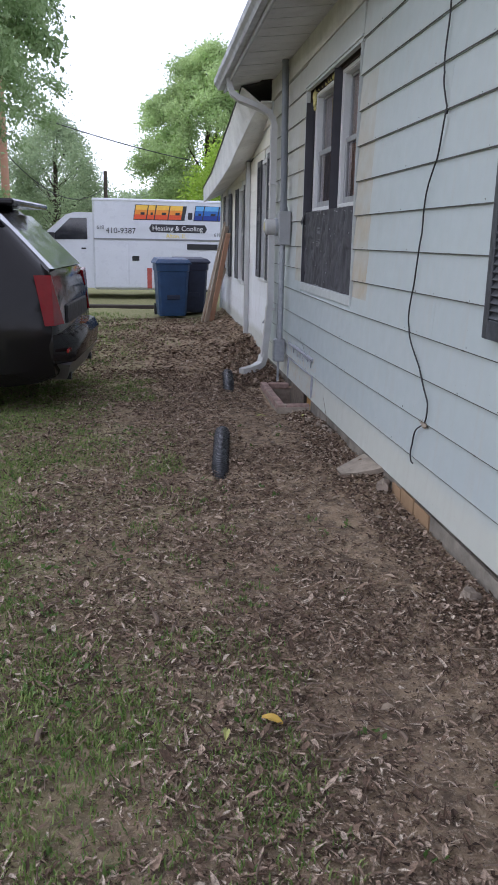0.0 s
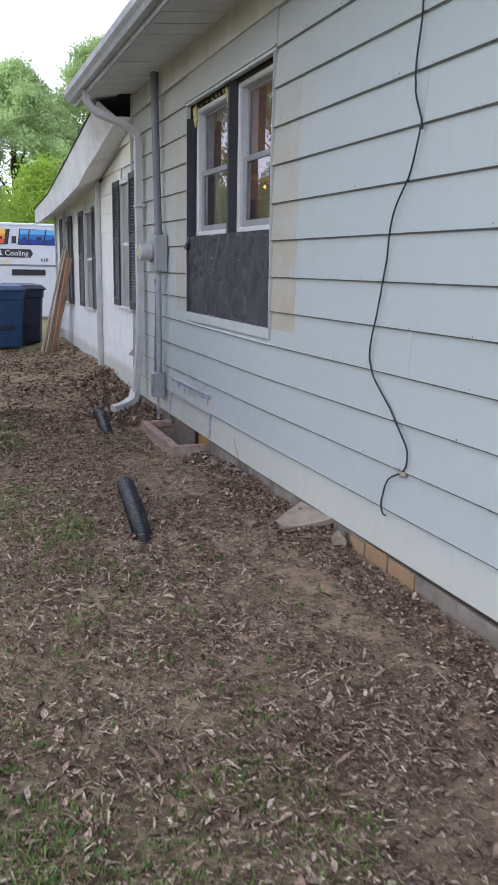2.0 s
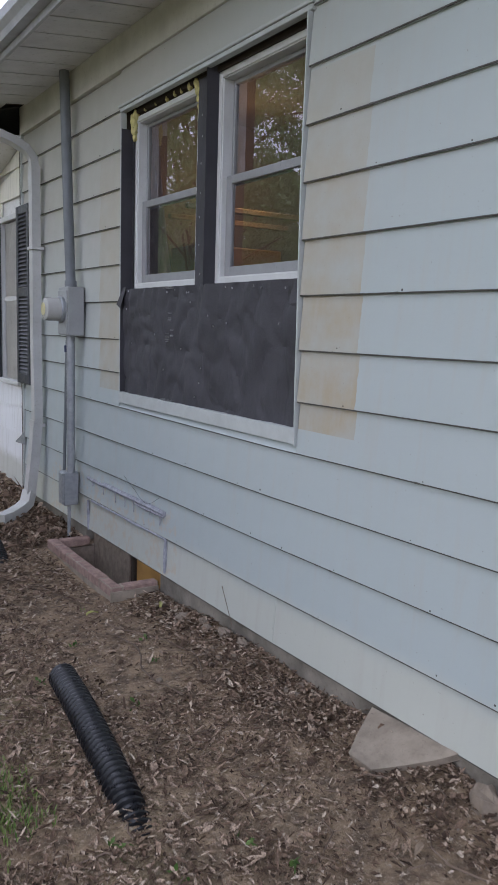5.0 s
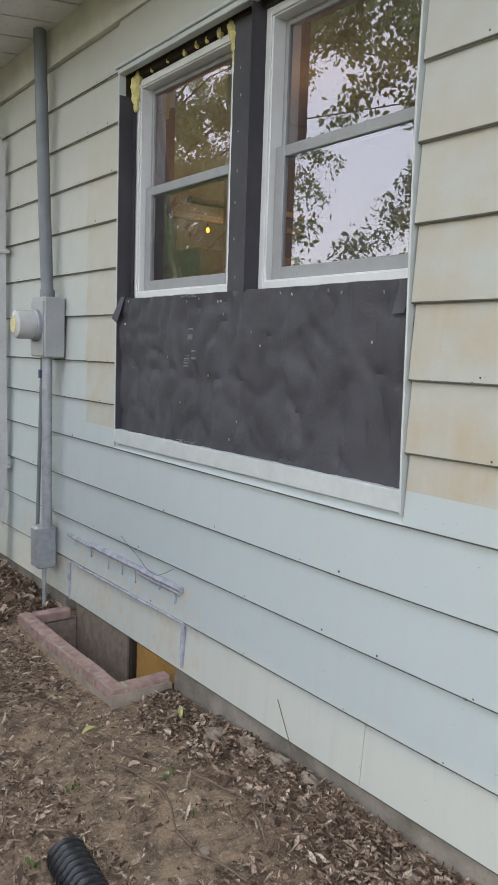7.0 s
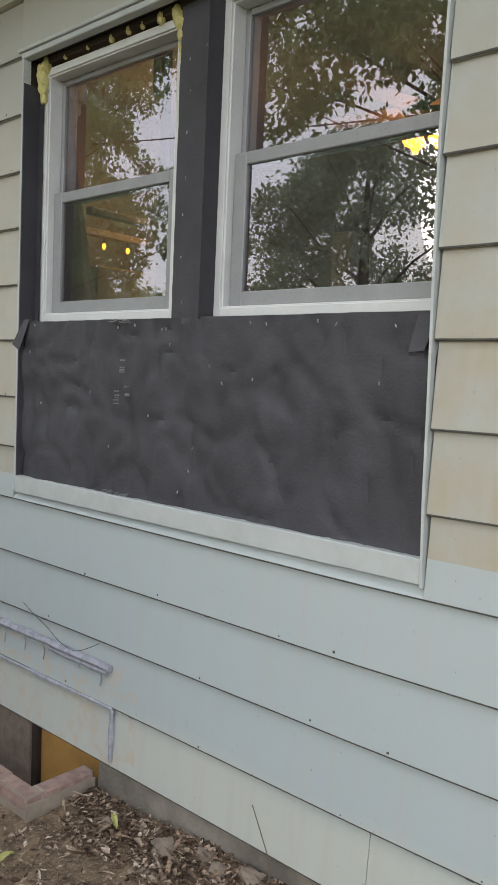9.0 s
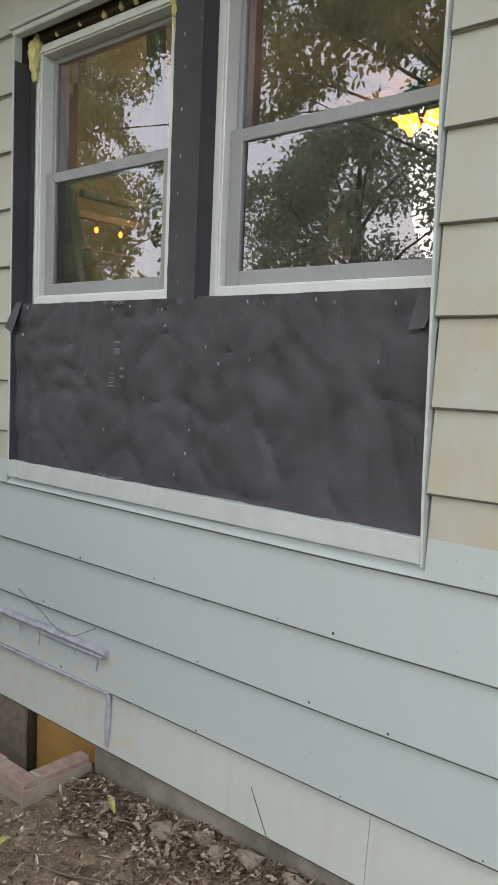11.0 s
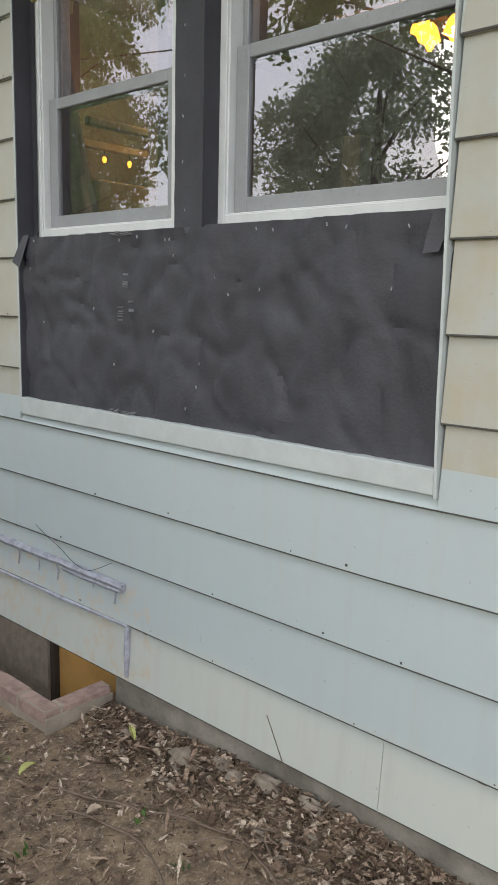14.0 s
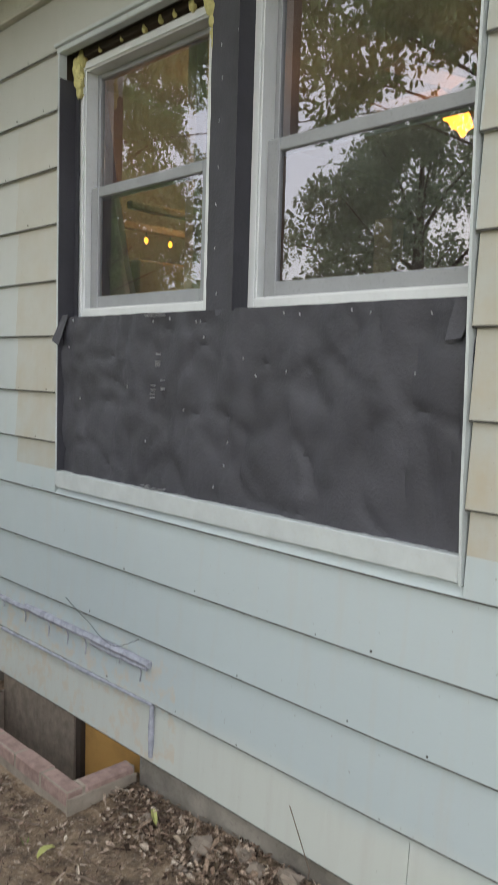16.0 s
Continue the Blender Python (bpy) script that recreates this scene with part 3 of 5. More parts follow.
# black roofing felt
def felt_sheet(y0, y1, z0, z1, x, amp=0.006, step=0.02, ragged=0.002):
    g = Geo()
    ny, nz = max(2, round((y1 - y0) / step)), max(2, round((z1 - z0) / step))
    for j in range(nz + 1):
        for i in range(ny + 1):
            u, w = i / ny, j / nz
            y, z = y0 + (y1 - y0) * u, z0 + (z1 - z0) * w
            if j in (0, nz):
                z += ragged * noise.noise((y * 12, z, 1))
            if i in (0, ny):
                y += ragged * noise.noise((z * 12, y, 1))
            d = noise.noise((y * 5.5 + 1.5 * z, z * 3.2, 4)) + 0.5 * noise.noise((y * 11, z * 9, 7)) - 0.9 * max(0, 0.3 - abs(noise.noise((y * 3.4, z * 2.6, 11)))) * 2
            w1 = noise.noise((y * 4.3 + 0.8 * noise.noise((z * 3, y * 3, 2)), z * 1.9, 31))
            w2 = noise.noise((y * 2.4 + z * 2.2, z * 3.4 - y, 37))
            w3 = noise.noise((y * 7.5, z * 4.2 + y * 1.5, 53))
            vert = noise.noise((y * 13 + 0.6 * noise.noise((z * 4, 3, 3)), z * 0.9, 61))
            d = 0.5 * d + 0.75 * vert * (0.5 + z - z0) + 0.3 * math.exp(-(w1 / 0.04) ** 2) + 0.45 * math.exp(-(w2 / 0.035) ** 2) + 0.4 * math.exp(-(w3 / 0.05) ** 2)
            g.v.append((x - 0.004 + amp * d, y, z))
    n = ny + 1
    for j in range(nz):
        for i in range(ny):
            k = j * n + i
            g.f.append((k, k + 1, k + n + 1, k + n))
    k = len(g.v)
    g.v += [(a + 0.0015, b, c) for a, b, c in g.v]
    g.f += [tuple(i + k for i in q)[::-1] for q in list(g.f)]
    return g


felt = thing("roofing_felt", "black roofing felt stapled over half the window opening", "roofing felt", (0, 0, 0))
part("lower_sheet", felt_sheet(5.816, 7.776, 1.193, 1.857, WALL + 0.024, 0.021), FELT, felt, smooth=True)
part("middle_strip", felt_sheet(6.712, 6.90, 1.845, 2.93, SX - 0.012, 0.004), FELT, felt, smooth=True)
part("side_strip", felt_sheet(7.745, 7.776, 1.80, 2.80, SX - 0.004, 0.003), FELT, felt, smooth=True)
part("side_return", Geo().box(WALL - 0.006, SX + 0.02, 7.7775, 7.7832, 1.201, 2.84), FELT, felt)
part("side_strip", Geo().box(WALL + 0.012, SX + 0.012, 5.838, 5.842, 1.84, 2.95), FELT, felt)
part("middle_return", Geo().box(WALL + 0.005, SX + 0.01, 6.708, 6.7105, 1.85, 2.95), FELT, felt)
part("torn_flap", Geo().loft([[(1.465, 7.765, 1.865), (1.466, 7.72, 1.868), (1.468, 7.72, 1.868), (1.467, 7.765, 1.865)], [(1.435, 7.80, 1.76), (1.44, 7.755, 1.735), (1.442, 7.755, 1.735), (1.437, 7.80, 1.76)]]), FELT, felt, "torn flap of felt")
part("corner_flap", Geo().loft([[(1.462, 5.870, 1.850), (1.462, 5.828, 1.845), (1.464, 5.828, 1.845), (1.464, 5.870, 1.850)], [(1.456, 5.882, 1.79), (1.460, 5.834, 1.785), (1.462, 5.834, 1.785), (1.458, 5.882, 1.79)], [(1.448, 5.888, 1.745), (1.456, 5.845, 1.75), (1.458, 5.845, 1.75), (1.450, 5.888, 1.745)]]), FELT, felt, "loose flap of felt")
st = Geo()
for i in range(24):
    y, z = rng.uniform(5.87, 7.72), rng.uniform(1.23, 1.84)
    if i < 10:
        z = 1.835 + rng.uniform(-0.02, 0.01)
    st.box(WALL + 0.0, WALL + 0.006, -0.0006, 0.0006, -0.005, 0.005, m=Matrix.Translation((0, y, z)) @ Matrix.Rotation(rng.uniform(-0.4, 0.4), 4, "X"))
part("staples", st, STAPLE, felt, kind="stuff")
st = Geo()
for i in range(7):
    for y in (6.76, 6.85):
        st.box(SX - 0.02, SX - 0.012, -0.0006, 0.0006, -0.005, 0.005, m=Matrix.Translation((0, y + rng.uniform(-0.01, 0.01), 1.92 + i * 0.14 + rng.uniform(-0.02, 0.02))) @ Matrix.Rotation(rng.uniform(-0.4, 0.4), 4, "X"))
part("staples", st, STAPLE, felt, kind="stuff")


# scuffs and flakes of paint on the felt
SCUFF = plain("scuff", (0.30, 0.30, 0.30), 0.7, vary=0.2)
rf = random.Random(8)
g = Geo()
for y, z, n, sy, sz in ((7.134, 1.846, 26, 0.035, 0.004), (7.108, 1.203, 26, 0.035, 0.004), (7.105, 1.686, 7, 0.001, 0.02), (7.133, 1.575, 6, 0.002, 0.02), (7.075, 1.588, 4, 0.002, 0.012)):
    for i in range(n):
        a, b, w = y + rf.gauss(0, sy), z + rf.gauss(0, sz), rf.uniform(0.0005, 0.0014)
        k = rf.uniform(1, 3)
        g.box(WALL - 0.001, WALL + 0.022, a - w * (k if sy > sz else 1), a + w * (k if sy > sz else 1), b - w * (k if sz > sy else 1), b + w * (k if sz > sy else 1))
part("scuff", g, SCUFF, felt, "pale scuffs and paint flakes", kind="stuff")


def lump(g, c, r, seed, squash=(1, 1, 1), n=10, rows=7, amp=0.35):
    rings = []
    for i in range(rows + 1):
        t = math.pi * (0.04 + 0.92 * i / rows)
        ring = []
        for j in range(n):
            a = 2 * math.pi * j / n
            d = Vector((math.sin(t) * math.cos(a), math.sin(t) * math.sin(a), math.cos(t)))
            k = r * (1 + amp * noise.noise(d * 1.7 + Vector((seed, 0, 0))) + 0.3 * amp * noise.noise(d * 5 + Vector((seed, 3, 0))))
            ring.append((c[0] + d.x * k * squash[0], c[1] + d.y * k * squash[1], c[2] + d.z * k * squash[2]))
        rings.append(ring)
    g.loft(rings)


g = Geo()
for i, (y, z, r) in enumerate([(7.760, 2.905, 0.03), (7.755, 2.87, 0.034), (7.748, 2.83, 0.03), (7.745, 2.79, 0.022), (7.73, 2.925, 0.026), (7.30, 2.925, 0.014), (7.12, 2.93, 0.012), (6.93, 2.918, 0.026), (6.912, 2.88, 0.024), (6.908, 2.84, 0.019), (6.908, 2.80, 0.014), (6.905, 2.765, 0.01), (7.02, 2.928, 0.018), (7.2, 2.93, 0.014), (7.6, 2.928, 0.01), (7.45, 2.93, 0.009)]):
    lump(g, (SX - 0.006, y, z), r, i * 3.1, (0.8, 0.9, 1.25), 12, 8)
part("insulation_foam", g, FOAM, window_1, "pale yellow expanding foam", smooth=True)
g = Geo()
g.box(SX + 0.002, SX + 0.08, 7.758, 7.80, 1.14, 2.955).box(SX + 0.012, SX + 0.08, 6.708, 6.902, 1.14, 2.955).box(SX + 0.012, SX + 0.08, 5.66, 6.708, 1.14, 1.869).box(SX + 0.012, SX + 0.08, 6.902, 7.727, 1.14, 1.866)
part("jamb", g, FELT, window_1)
# filler over the frames; its dark tone stands for the gap's shade
part("head_gap_board", Geo().box(SX - 0.012, SX + 0.09, 5.66, 7.757, 2.926, 2.955, c=0.003), DARK_WOOD, window_1, "dark board in the gap over the frames, coloured as its shade")

# ---- shutter by the near window ----
def shutter(w, h, label, at, group="", slats=True):
    """A louvred shutter, its outer face toward -x, its foot at the origin, wide along y."""
    t = thing("shutter", label, "window shutter", at, group=group)
    s, d = min(0.05, w * 0.16), 0.028
    mid = h * 0.52
    for a, b in ((0, s), (w - s, w)):
        part("stile", Geo().box(-d, 0, a, b, 0, h, c=0.004), SHUTTER, t)
    for a, b in ((0, 0.085), (mid - 0.04, mid + 0.04), (h - 0.07, h)):
        part("rail", Geo().box(-d + 0.002, 0, s, w - s, a, b, c=0.004), SHUTTER, t)
    sl = shape("slat", Geo().box(-0.015, 0.015, s - 0.002, w - s + 0.002, -0.004, 0.004, m=Matrix.Rotation(radians(-52), 4, "Y")), SHUTTER)
    for a, b in ((0.085, mid - 0.04), (mid + 0.04, h - 0.07)):
        n = round((b - a) / 0.033)
        for i in range(n):
            o = part("slat", sl, SHUTTER, t)
            o.location = (-0.013, 0, a + (i + 0.5) * (b - a) / n)
    part("backing", Geo().box(-0.004, -0.001, s, w - s, 0.08, h - 0.06), SHUTTER, t)
    return t


NEAR_SH = shutter(0.40, 1.56, "dark grey louvred shutter on the white siding", (WALL - 0.006, 2.95, 1.20))

# ---- service pipe, meter and downspout ----
service = thing("electric_service", "grey electric meter box with conduits on the siding", "electric meter", (0, 0, 0))
part("conduit", Geo().tube([(1.39, 8.66, 3.38), (1.39, 8.58, 2.4), (1.39, 8.53, 1.88)], 0.036, 14), PVC_GREY, service, "thick grey conduit", smooth=True)
part("pipe_collar", Geo().tube([(1.39, 8.532, 1.87), (1.39, 8.533, 1.93)], 0.043, 14), PVC_GREY, service, smooth=True)
box_ = part("meter_box", Geo().box(1.33, 1.452, 8.42, 8.62, 1.545, 1.885, c=0.006), METER_BOX, service, "light grey steel meter box")
part("box_lid", Geo().box(1.322, 1.33, 8.428, 8.612, 1.553, 1.86, c=0.004), METER_BOX, box_)
mm = Matrix.Translation((1.322, 8.52, 1.725)) @ Matrix.Rotation(radians(-90), 4, "Y")
part("meter_ring", Geo().lathe([(0.092, 0), (0.094, 0.02), (0.088, 0.028)], 28, mm), GALV, box_, smooth=True)
part("meter_dome", Geo().lathe([(0.080, 0.02), (0.082, 0.10), (0.076, 0.125), (0.05, 0.135)], 28, mm), plain("meter_cover", (0.46, 0.46, 0.44), 0.15, vary=0.1), box_, "pale plastic meter cover", smooth=True)
part("meter_label", Geo().lathe([(0.045, 0.136), (0.044, 0.139)], 20, mm), plain("meter_label", (0.6, 0.55, 0.3), 0.5), box_)
part("conduit", Geo().tube([(1.385, 8.52, 1.545), (1.385, 8.52, 0.54)], 0.030, 12), GALV, service, "thin steel conduit", smooth=True)
part("conduit", Geo().tube([(1.385, 8.59, 1.55), (1.38, 8.60, 1.3), (1.375, 8.64, 0.5)], 0.012, 8), PVC_GREY, service, smooth=True)
part("conduit_clip", Geo().box(1.366, 1.40, 8.575, 8.61, 1.42, 1.47, c=0.003), plain("blue_tape", (0.03, 0.04, 0.12), 0.5), service)
jb = part("junction_box", Geo().box(1.325, 1.44, 8.50, 8.61, 0.295, 0.545, c=0.008), GALV, service, "small grey junction box")
part("junction_lid", Geo().box(1.318, 1.325, 8.51, 8.60, 0.305, 0.535, c=0.003), GALV, jb)
part("cable_end", Geo().box(1.35, 1.40, 8.60, 8.65, 0.28, 0.42, c=0.006), PVC_GREY, service)
part("ground_pipe", Geo().tube([(1.375, 8.53, 0.30), (1.375, 8.53, -0.1)], 0.014, 8), GALV, service, smooth=True)

spout = thing("downspout", "off-white metal downspout with an elbow and short outlet", "downspout", (0, 0, 0))
part("outlet_top", Geo().tube([(0.905, 9.62, 3.37), (0.91, 9.62, 3.27), (0.945, 9.60, 3.19), (1.02, 9.56, 3.13), (1.24, 9.44, 3.03), (1.34, 9.40, 2.97), (1.385, 9.39, 2.91), (1.395, 9.39, 2.84)], 0, flat=(0.075, 0.062)), SPOUT, spout)
part("pipe", Geo().tube([(1.395, 9.39, 2.85), (1.395, 9.38, 1.6), (1.395, 9.36, 0.80)], 0, flat=(0.085, 0.068)), SPOUT, spout)
part("pipe", Geo().tube([(1.39, 9.36, 0.83), (1.37, 9.37, 0.55), (1.34, 9.40, 0.22)], 0, flat=(0.092, 0.074)), SPOUT, spout)
part("elbow", Geo().tube([(1.34, 9.40, 0.24), (1.31, 9.38, 0.14), (1.24, 9.34, 0.10), (1.14, 9.27, 0.075), (1.05, 9.22, 0.065)], 0, flat=(0.095, 0.075)), SPOUT, spout, "open outlet elbow")
for z in (2.2, 0.78):
    part("strap", Geo().box(1.352, 1.45, 9.315, 9.445, z, z + 0.025, c=0.002), SPOUT, spout)

# ---- cable on the wall ----
cp = [(4.10, 3.18), (4.10, 2.90), (4.118, 2.64), (4.132, 2.48), (4.126, 2.40), (4.074, 2.29), (4.066, 2.22), (4.127, 2.06), (4.256, 1.867), (4.30, 1.656), (4.321, 1.535), (4.385, 1.332),
      (4.412, 1.175), (4.379, 1.09), (4.24, 0.976), (4.109, 0.868), (4.023, 0.779), (4.0, 0.70), (4.046, 0.643), (4.162, 0.573), (4.215, 0.463), (4.196, 0.389), (4.167, 0.384)]


def smooth_path(ps, k=5):
    out = []
    for i in range(len(ps) - 1):
        p0, p1, p2, p3 = ps[max(i - 1, 0)], ps[i], ps[i + 1], ps[min(i + 2, len(ps) - 1)]
        for j in range(k):
            t = j / k
            out.append(tuple(0.5 * (2 * b + (c - a) * t + (2 * a - 5 * b + 4 * c - d) * t * t + (3 * b - a - 3 * c + d) * t ** 3) for a, b, c, d in zip(p0, p1, p2, p3)))
    return out + [tuple(ps[-1])]


cable = thing("cable", "thin black cable hanging loosely down the white siding", "cable", (0, 0, 0))
part("wire", Geo().tube([(WALL - 0.010 - 0.006 * abs(math.sin(i * 0.35)), y, z) for i, (y, z) in enumerate(smooth_path(cp))], 0.0045, 6), CABLE, cable, smooth=True)
part("clip", Geo().box(1.442, 1.456, 4.055, 4.075, 2.225, 2.245, c=0.003), CABLE, cable)
g = Geo()
lump(g, (1.452, 4.045, 0.635), 0.022, 2.2, (0.6, 1.2, 0.8))
for i in range(9):
    a = rng.uniform(0, 6.28)
    l = rng.uniform(0.03, 0.09)
    g.tube([(1.448, 4.05, 0.637), (1.44, 4.05 + l * 0.6 * math.cos(a), 0.64 + l * 0.4 * math.sin(a)), (1.446, 4.05 + l * math.cos(a), 0.64 + l * 0.6 * math.sin(a))], 0.0014, 4)
part("putty", g, plain("old_putty", (0.34, 0.29, 0.22), 0.8), cable, "lump of old putty with frayed strands", smooth=True)

# ---- caulked patch above the well ----
patch = thing("caulk_strip", "streak of grey caulk on the siding above the window well", "caulk", (0, 0, 0))
g = Geo()
for (ya, yb, z, r) in ((8.36, 7.72, 0.522, 0.013), (8.05, 7.10, 0.530, 0.019), (7.50, 7.12, 0.508, 0.012)):
    pts = [(WALL - 0.004, ya + (yb - ya) * t / 14, z + 0.006 * noise.noise((t * 0.7, z * 30, 0))) for t in range(15)]
    g.tube(pts, [r * (0.8 + 0.5 * abs(noise.noise((t, z * 9, 2)))) for t in range(15)], 7)
part("bead", g, CAULK, patch, smooth=True)
for i in range(7):
    g = Geo()
    y = 8.25 - i * 0.18 + rng.uniform(-0.04, 0.04)
    g.tube([(WALL - 0.004, y, 0.525), (WALL - 0.006, y - 0.02, 0.49), (WALL - 0.004, y - 0.01, 0.46 + rng.uniform(-0.02, 0.02))], 0.003, 5)
    part("drip", g, CAULK, patch, smooth=True)
g = Geo()
g.tube([(WALL - 0.003, 7.085, 0.17), (WALL - 0.004, 7.084, 0.27), (WALL - 0.003, 7.083, 0.375)], [0.010, 0.013, 0.009], 7)
part("joint", g, CAULK, patch, smooth=True)
g = Geo()
g.tube([(WALL - 0.004, 7.08 + 0.1 * i, 0.377 - 0.0008 * i + 0.004 * noise.noise((i * 0.9, 4, 4))) for i in range(13)], [0.007 + 0.005 * abs(noise.noise((i * 1.3, 8, 1))) for i in range(13)], 7)
part("joint", g, CAULK, patch, smooth=True)
g = Geo()
g.tube([(WALL - 0.003, 8.345, 0.14), (WALL - 0.004, 8.35, 0.26), (WALL - 0.003, 8.355, 0.36)], [0.008, 0.012, 0.009], 7)
part("joint", g, CAULK, patch, smooth=True)
part("wire", Geo().tube(smooth_path([(WALL - 0.006, 7.70, 0.655), (WALL - 0.010, 7.61, 0.625), (WALL - 0.012, 7.50, 0.59), (WALL - 0.012, 7.42, 0.555), (WALL - 0.012, 7.31, 0.547), (WALL - 0.006, 7.17, 0.612)], 4), 0.0013, 5), CABLE, patch, "thin loose wire")

stalk = thing("dead_stalk", "thin dead plant stalk against the lowest board", "plant stalk", (0, 0, 0))
part("stem", Geo().tube([(1.41, 6.26, 0.0), (1.420, 6.245, 0.150), (1.400, 6.316, 0.332)], 0.0016, 5), TWIG, stalk, smooth=True)
# nail marks and small chips on the boards
rn = random.Random(41)
g = Geo()
for i, z in enumerate(COURSES[1:-1]):
    y = 2.6 + rn.uniform(0, 0.3)
    while y < 9.7:
        zz = z + tilt(z, y) + rn.choice((0.012, 0.014, 0.02))
        if not (5.6 < y < 7.82 and 1.0 < z < 3.0):
            if rn.random() < 0.55:
                r = rn.uniform(0.002, 0.0042)
                g.box(WALL - 0.0045, WALL + 0.004, y - r, y + r, zz - r, zz + r, c=0.001)
            if rn.random() < 0.3:
                g.box(WALL - 0.0045, WALL + 0.003, y + 0.02, y + 0.02 + rn.uniform(0.01, 0.035), z + tilt(z, y) - 0.001, z + tilt(z, y) + rn.uniform(0.003, 0.007))
        y += rn.uniform(0.2, 0.5)
tagged(part("nail_marks", g, LAP_SHADE_WEAR, wall_main), kind="stuff")

# ---- window well ----
well = thing("window_well", "small basement window well with a rim of reddish painted bricks", "window well", (0, 0, 0))
BX0 = 1.16
rim = part("lining", Geo().box(BX0 + 0.01, WX0, 7.21, 8.39, -0.5, 0.02).box(WX0, 1.49, 7.21, WY0, -0.5, 0.02).box(WX0, 1.49, WY1, 8.39, -0.5, 0.02).box(WX0, 1.66, WY0, WY1, -0.52, -0.5), STONE, well, "rough concrete lining")
part("basement_board", Geo().box(1.535, 1.56, WY0 - 0.04, 7.66, -0.36, 0.16), PLYWOOD, well, "orange-brown plywood board")
part("basement_frame", Geo().box(1.51, 1.57, 7.66, 7.70, -0.36, 0.16, c=0.003).box(1.51, 1.535, WY0 - 0.04, 7.66, -0.36, -0.32, c=0.003), DARK_WOOD, well)
part("back_wall", Geo().box(1.50, 1.53, 7.70, 8.35, -0.5, 0.14), STONE, well)

# ---- concrete slab piece and stones ----
top = [(1.462, 4.755, 0.185), (1.40, 4.80, 0.155), (1.32, 4.88, 0.115), (1.235, 4.955, 0.085), (1.23, 5.08, 0.088), (1.34, 5.15, 0.118), (1.462, 5.22, 0.150)]
g = Geo().loft([top, [(x + 0.012, y + (0.012 if y < 5 else -0.012), z - 0.035) for x, y, z in top]])
single("splash_slab", g, CONCRETE, "broken piece of concrete against the foundation", "concrete slab")


def stone(i, x, y, r, sq):
    g = Geo()
    lump(g, (0, 0, 0), r, i * 1.7, sq, 9, 6, 0.5)
    return single("stone", g, STONE, "small rough stone in the soil by the foundation", "stone", "stones by the foundation", at=(x, y, rise(x, y) + r * sq[2] * 0.45))


for i, (x, y, r, sq) in enumerate([(1.36, 6.66, 0.045, (1, 1.1, 0.6)), (1.42, 6.52, 0.03, (1, 1.2, 0.6)), (1.39, 6.44, 0.035, (1, 1, 0.6)), (1.43, 6.33, 0.040, (0.8, 1.3, 0.6)), (1.43, 6.15, 0.036, (0.7, 1.5, 0.6)),
                                   (1.35, 6.95, 0.03, (1, 1, 0.6)), (1.42, 4.60, 0.06, (0.7, 1.2, 0.9)), (0.95, 6.1, 0.02, (1, 1, 0.6)), (1.38, 3.1, 0.05, (1, 1.2, 0.7))]):
    stone(i, x, y, r, sq)
rp = random.Random(19)
for i in range(34):
    stone(20 + i, rp.uniform(1.22, 1.44), rp.uniform(5.5, 7.05), rp.uniform(0.008, 0.022), (1, rp.uniform(1, 1.5), 0.65))
for y0, y1, z1 in ((4.16, 4.38, 0.165), (3.90, 4.14, 0.16), (4.40, 4.56, 0.15)):
    single("board_scrap", Geo().box(1.463, 1.483, y0, y1, -0.05, z1, c=0.002), YELLOW_WOOD, "yellow wooden board tucked under the siding", "board", "boards under the siding")


# ---- corrugated pipes ----
def ribbed_pipe(path, r, label):
    t = thing("drain_pipe", label, "drain pipe", (0, 0, 0), group="drain pipes")
    pts = smooth_path(path, 12)
    L = [0.0]
    for a, b in zip(pts, pts[1:]):
        L.append(L[-1] + (Vector(b) - Vector(a)).length)
    n = int(L[-1] / 0.0075)
    fine, j = [], 0
    for i in range(n + 1):
        s = L[-1] * i / n
        while j < len(L) - 2 and L[j + 1] < s:
            j += 1
        u = (s - L[j]) / max(L[j + 1] - L[j], 1e-6)
        fine.append(tuple(a + (b - a) * u for a, b in zip(pts[j], pts[j + 1])))
    rs = [r * (1.0 if i % 4 in (0, 1) else 0.80) for i in range(n + 1)]
    part("tube", Geo().tube(fine, rs, 18, cap=False).tube(fine[::6][::-1], r * 0.82, 12, cap=False), BLACK_PLASTIC, t, "ribbed black tube", smooth=True, fix=False)
    # black disc inside the open end paints in the bore's darkness
    part("bore_shade", Geo().tube([fine[-9], fine[-8]], r * 0.86, 18), plain("bore_shade_black", (0.006, 0.006, 0.006), 0.9), t)
    return t


ribbed_pipe([(0.435, 5.12, -0.07), (0.455, 5.38, 0.005), (0.49, 5.70, 0.035), (0.52, 5.98, 0.05), (0.552, 6.28, 0.045)], 0.063, "black corrugated drain pipe half sunk in the soil")
ribbed_pipe([(0.80, 8.20, -0.06), (0.82, 8.45, 0.02), (0.85, 8.8, 0.05), (0.875, 9.14, 0.055)], 0.062, "short black corrugated drain pipe near the downspout")

# ---- addition ----
B0, B1 = 9.95, 16.55
wall_addition = Geo()
wall_addition.prism([(B0, 0.1), (B1, 0.1), (B1, 2.45), (12.1, 2.66), (B0, 3.13)], "x", WALL + 0.03, WALL + 0.16)
wall_addition = setting("wall_addition", wall_addition, FASCIA, "white painted lap siding wall of the low addition")
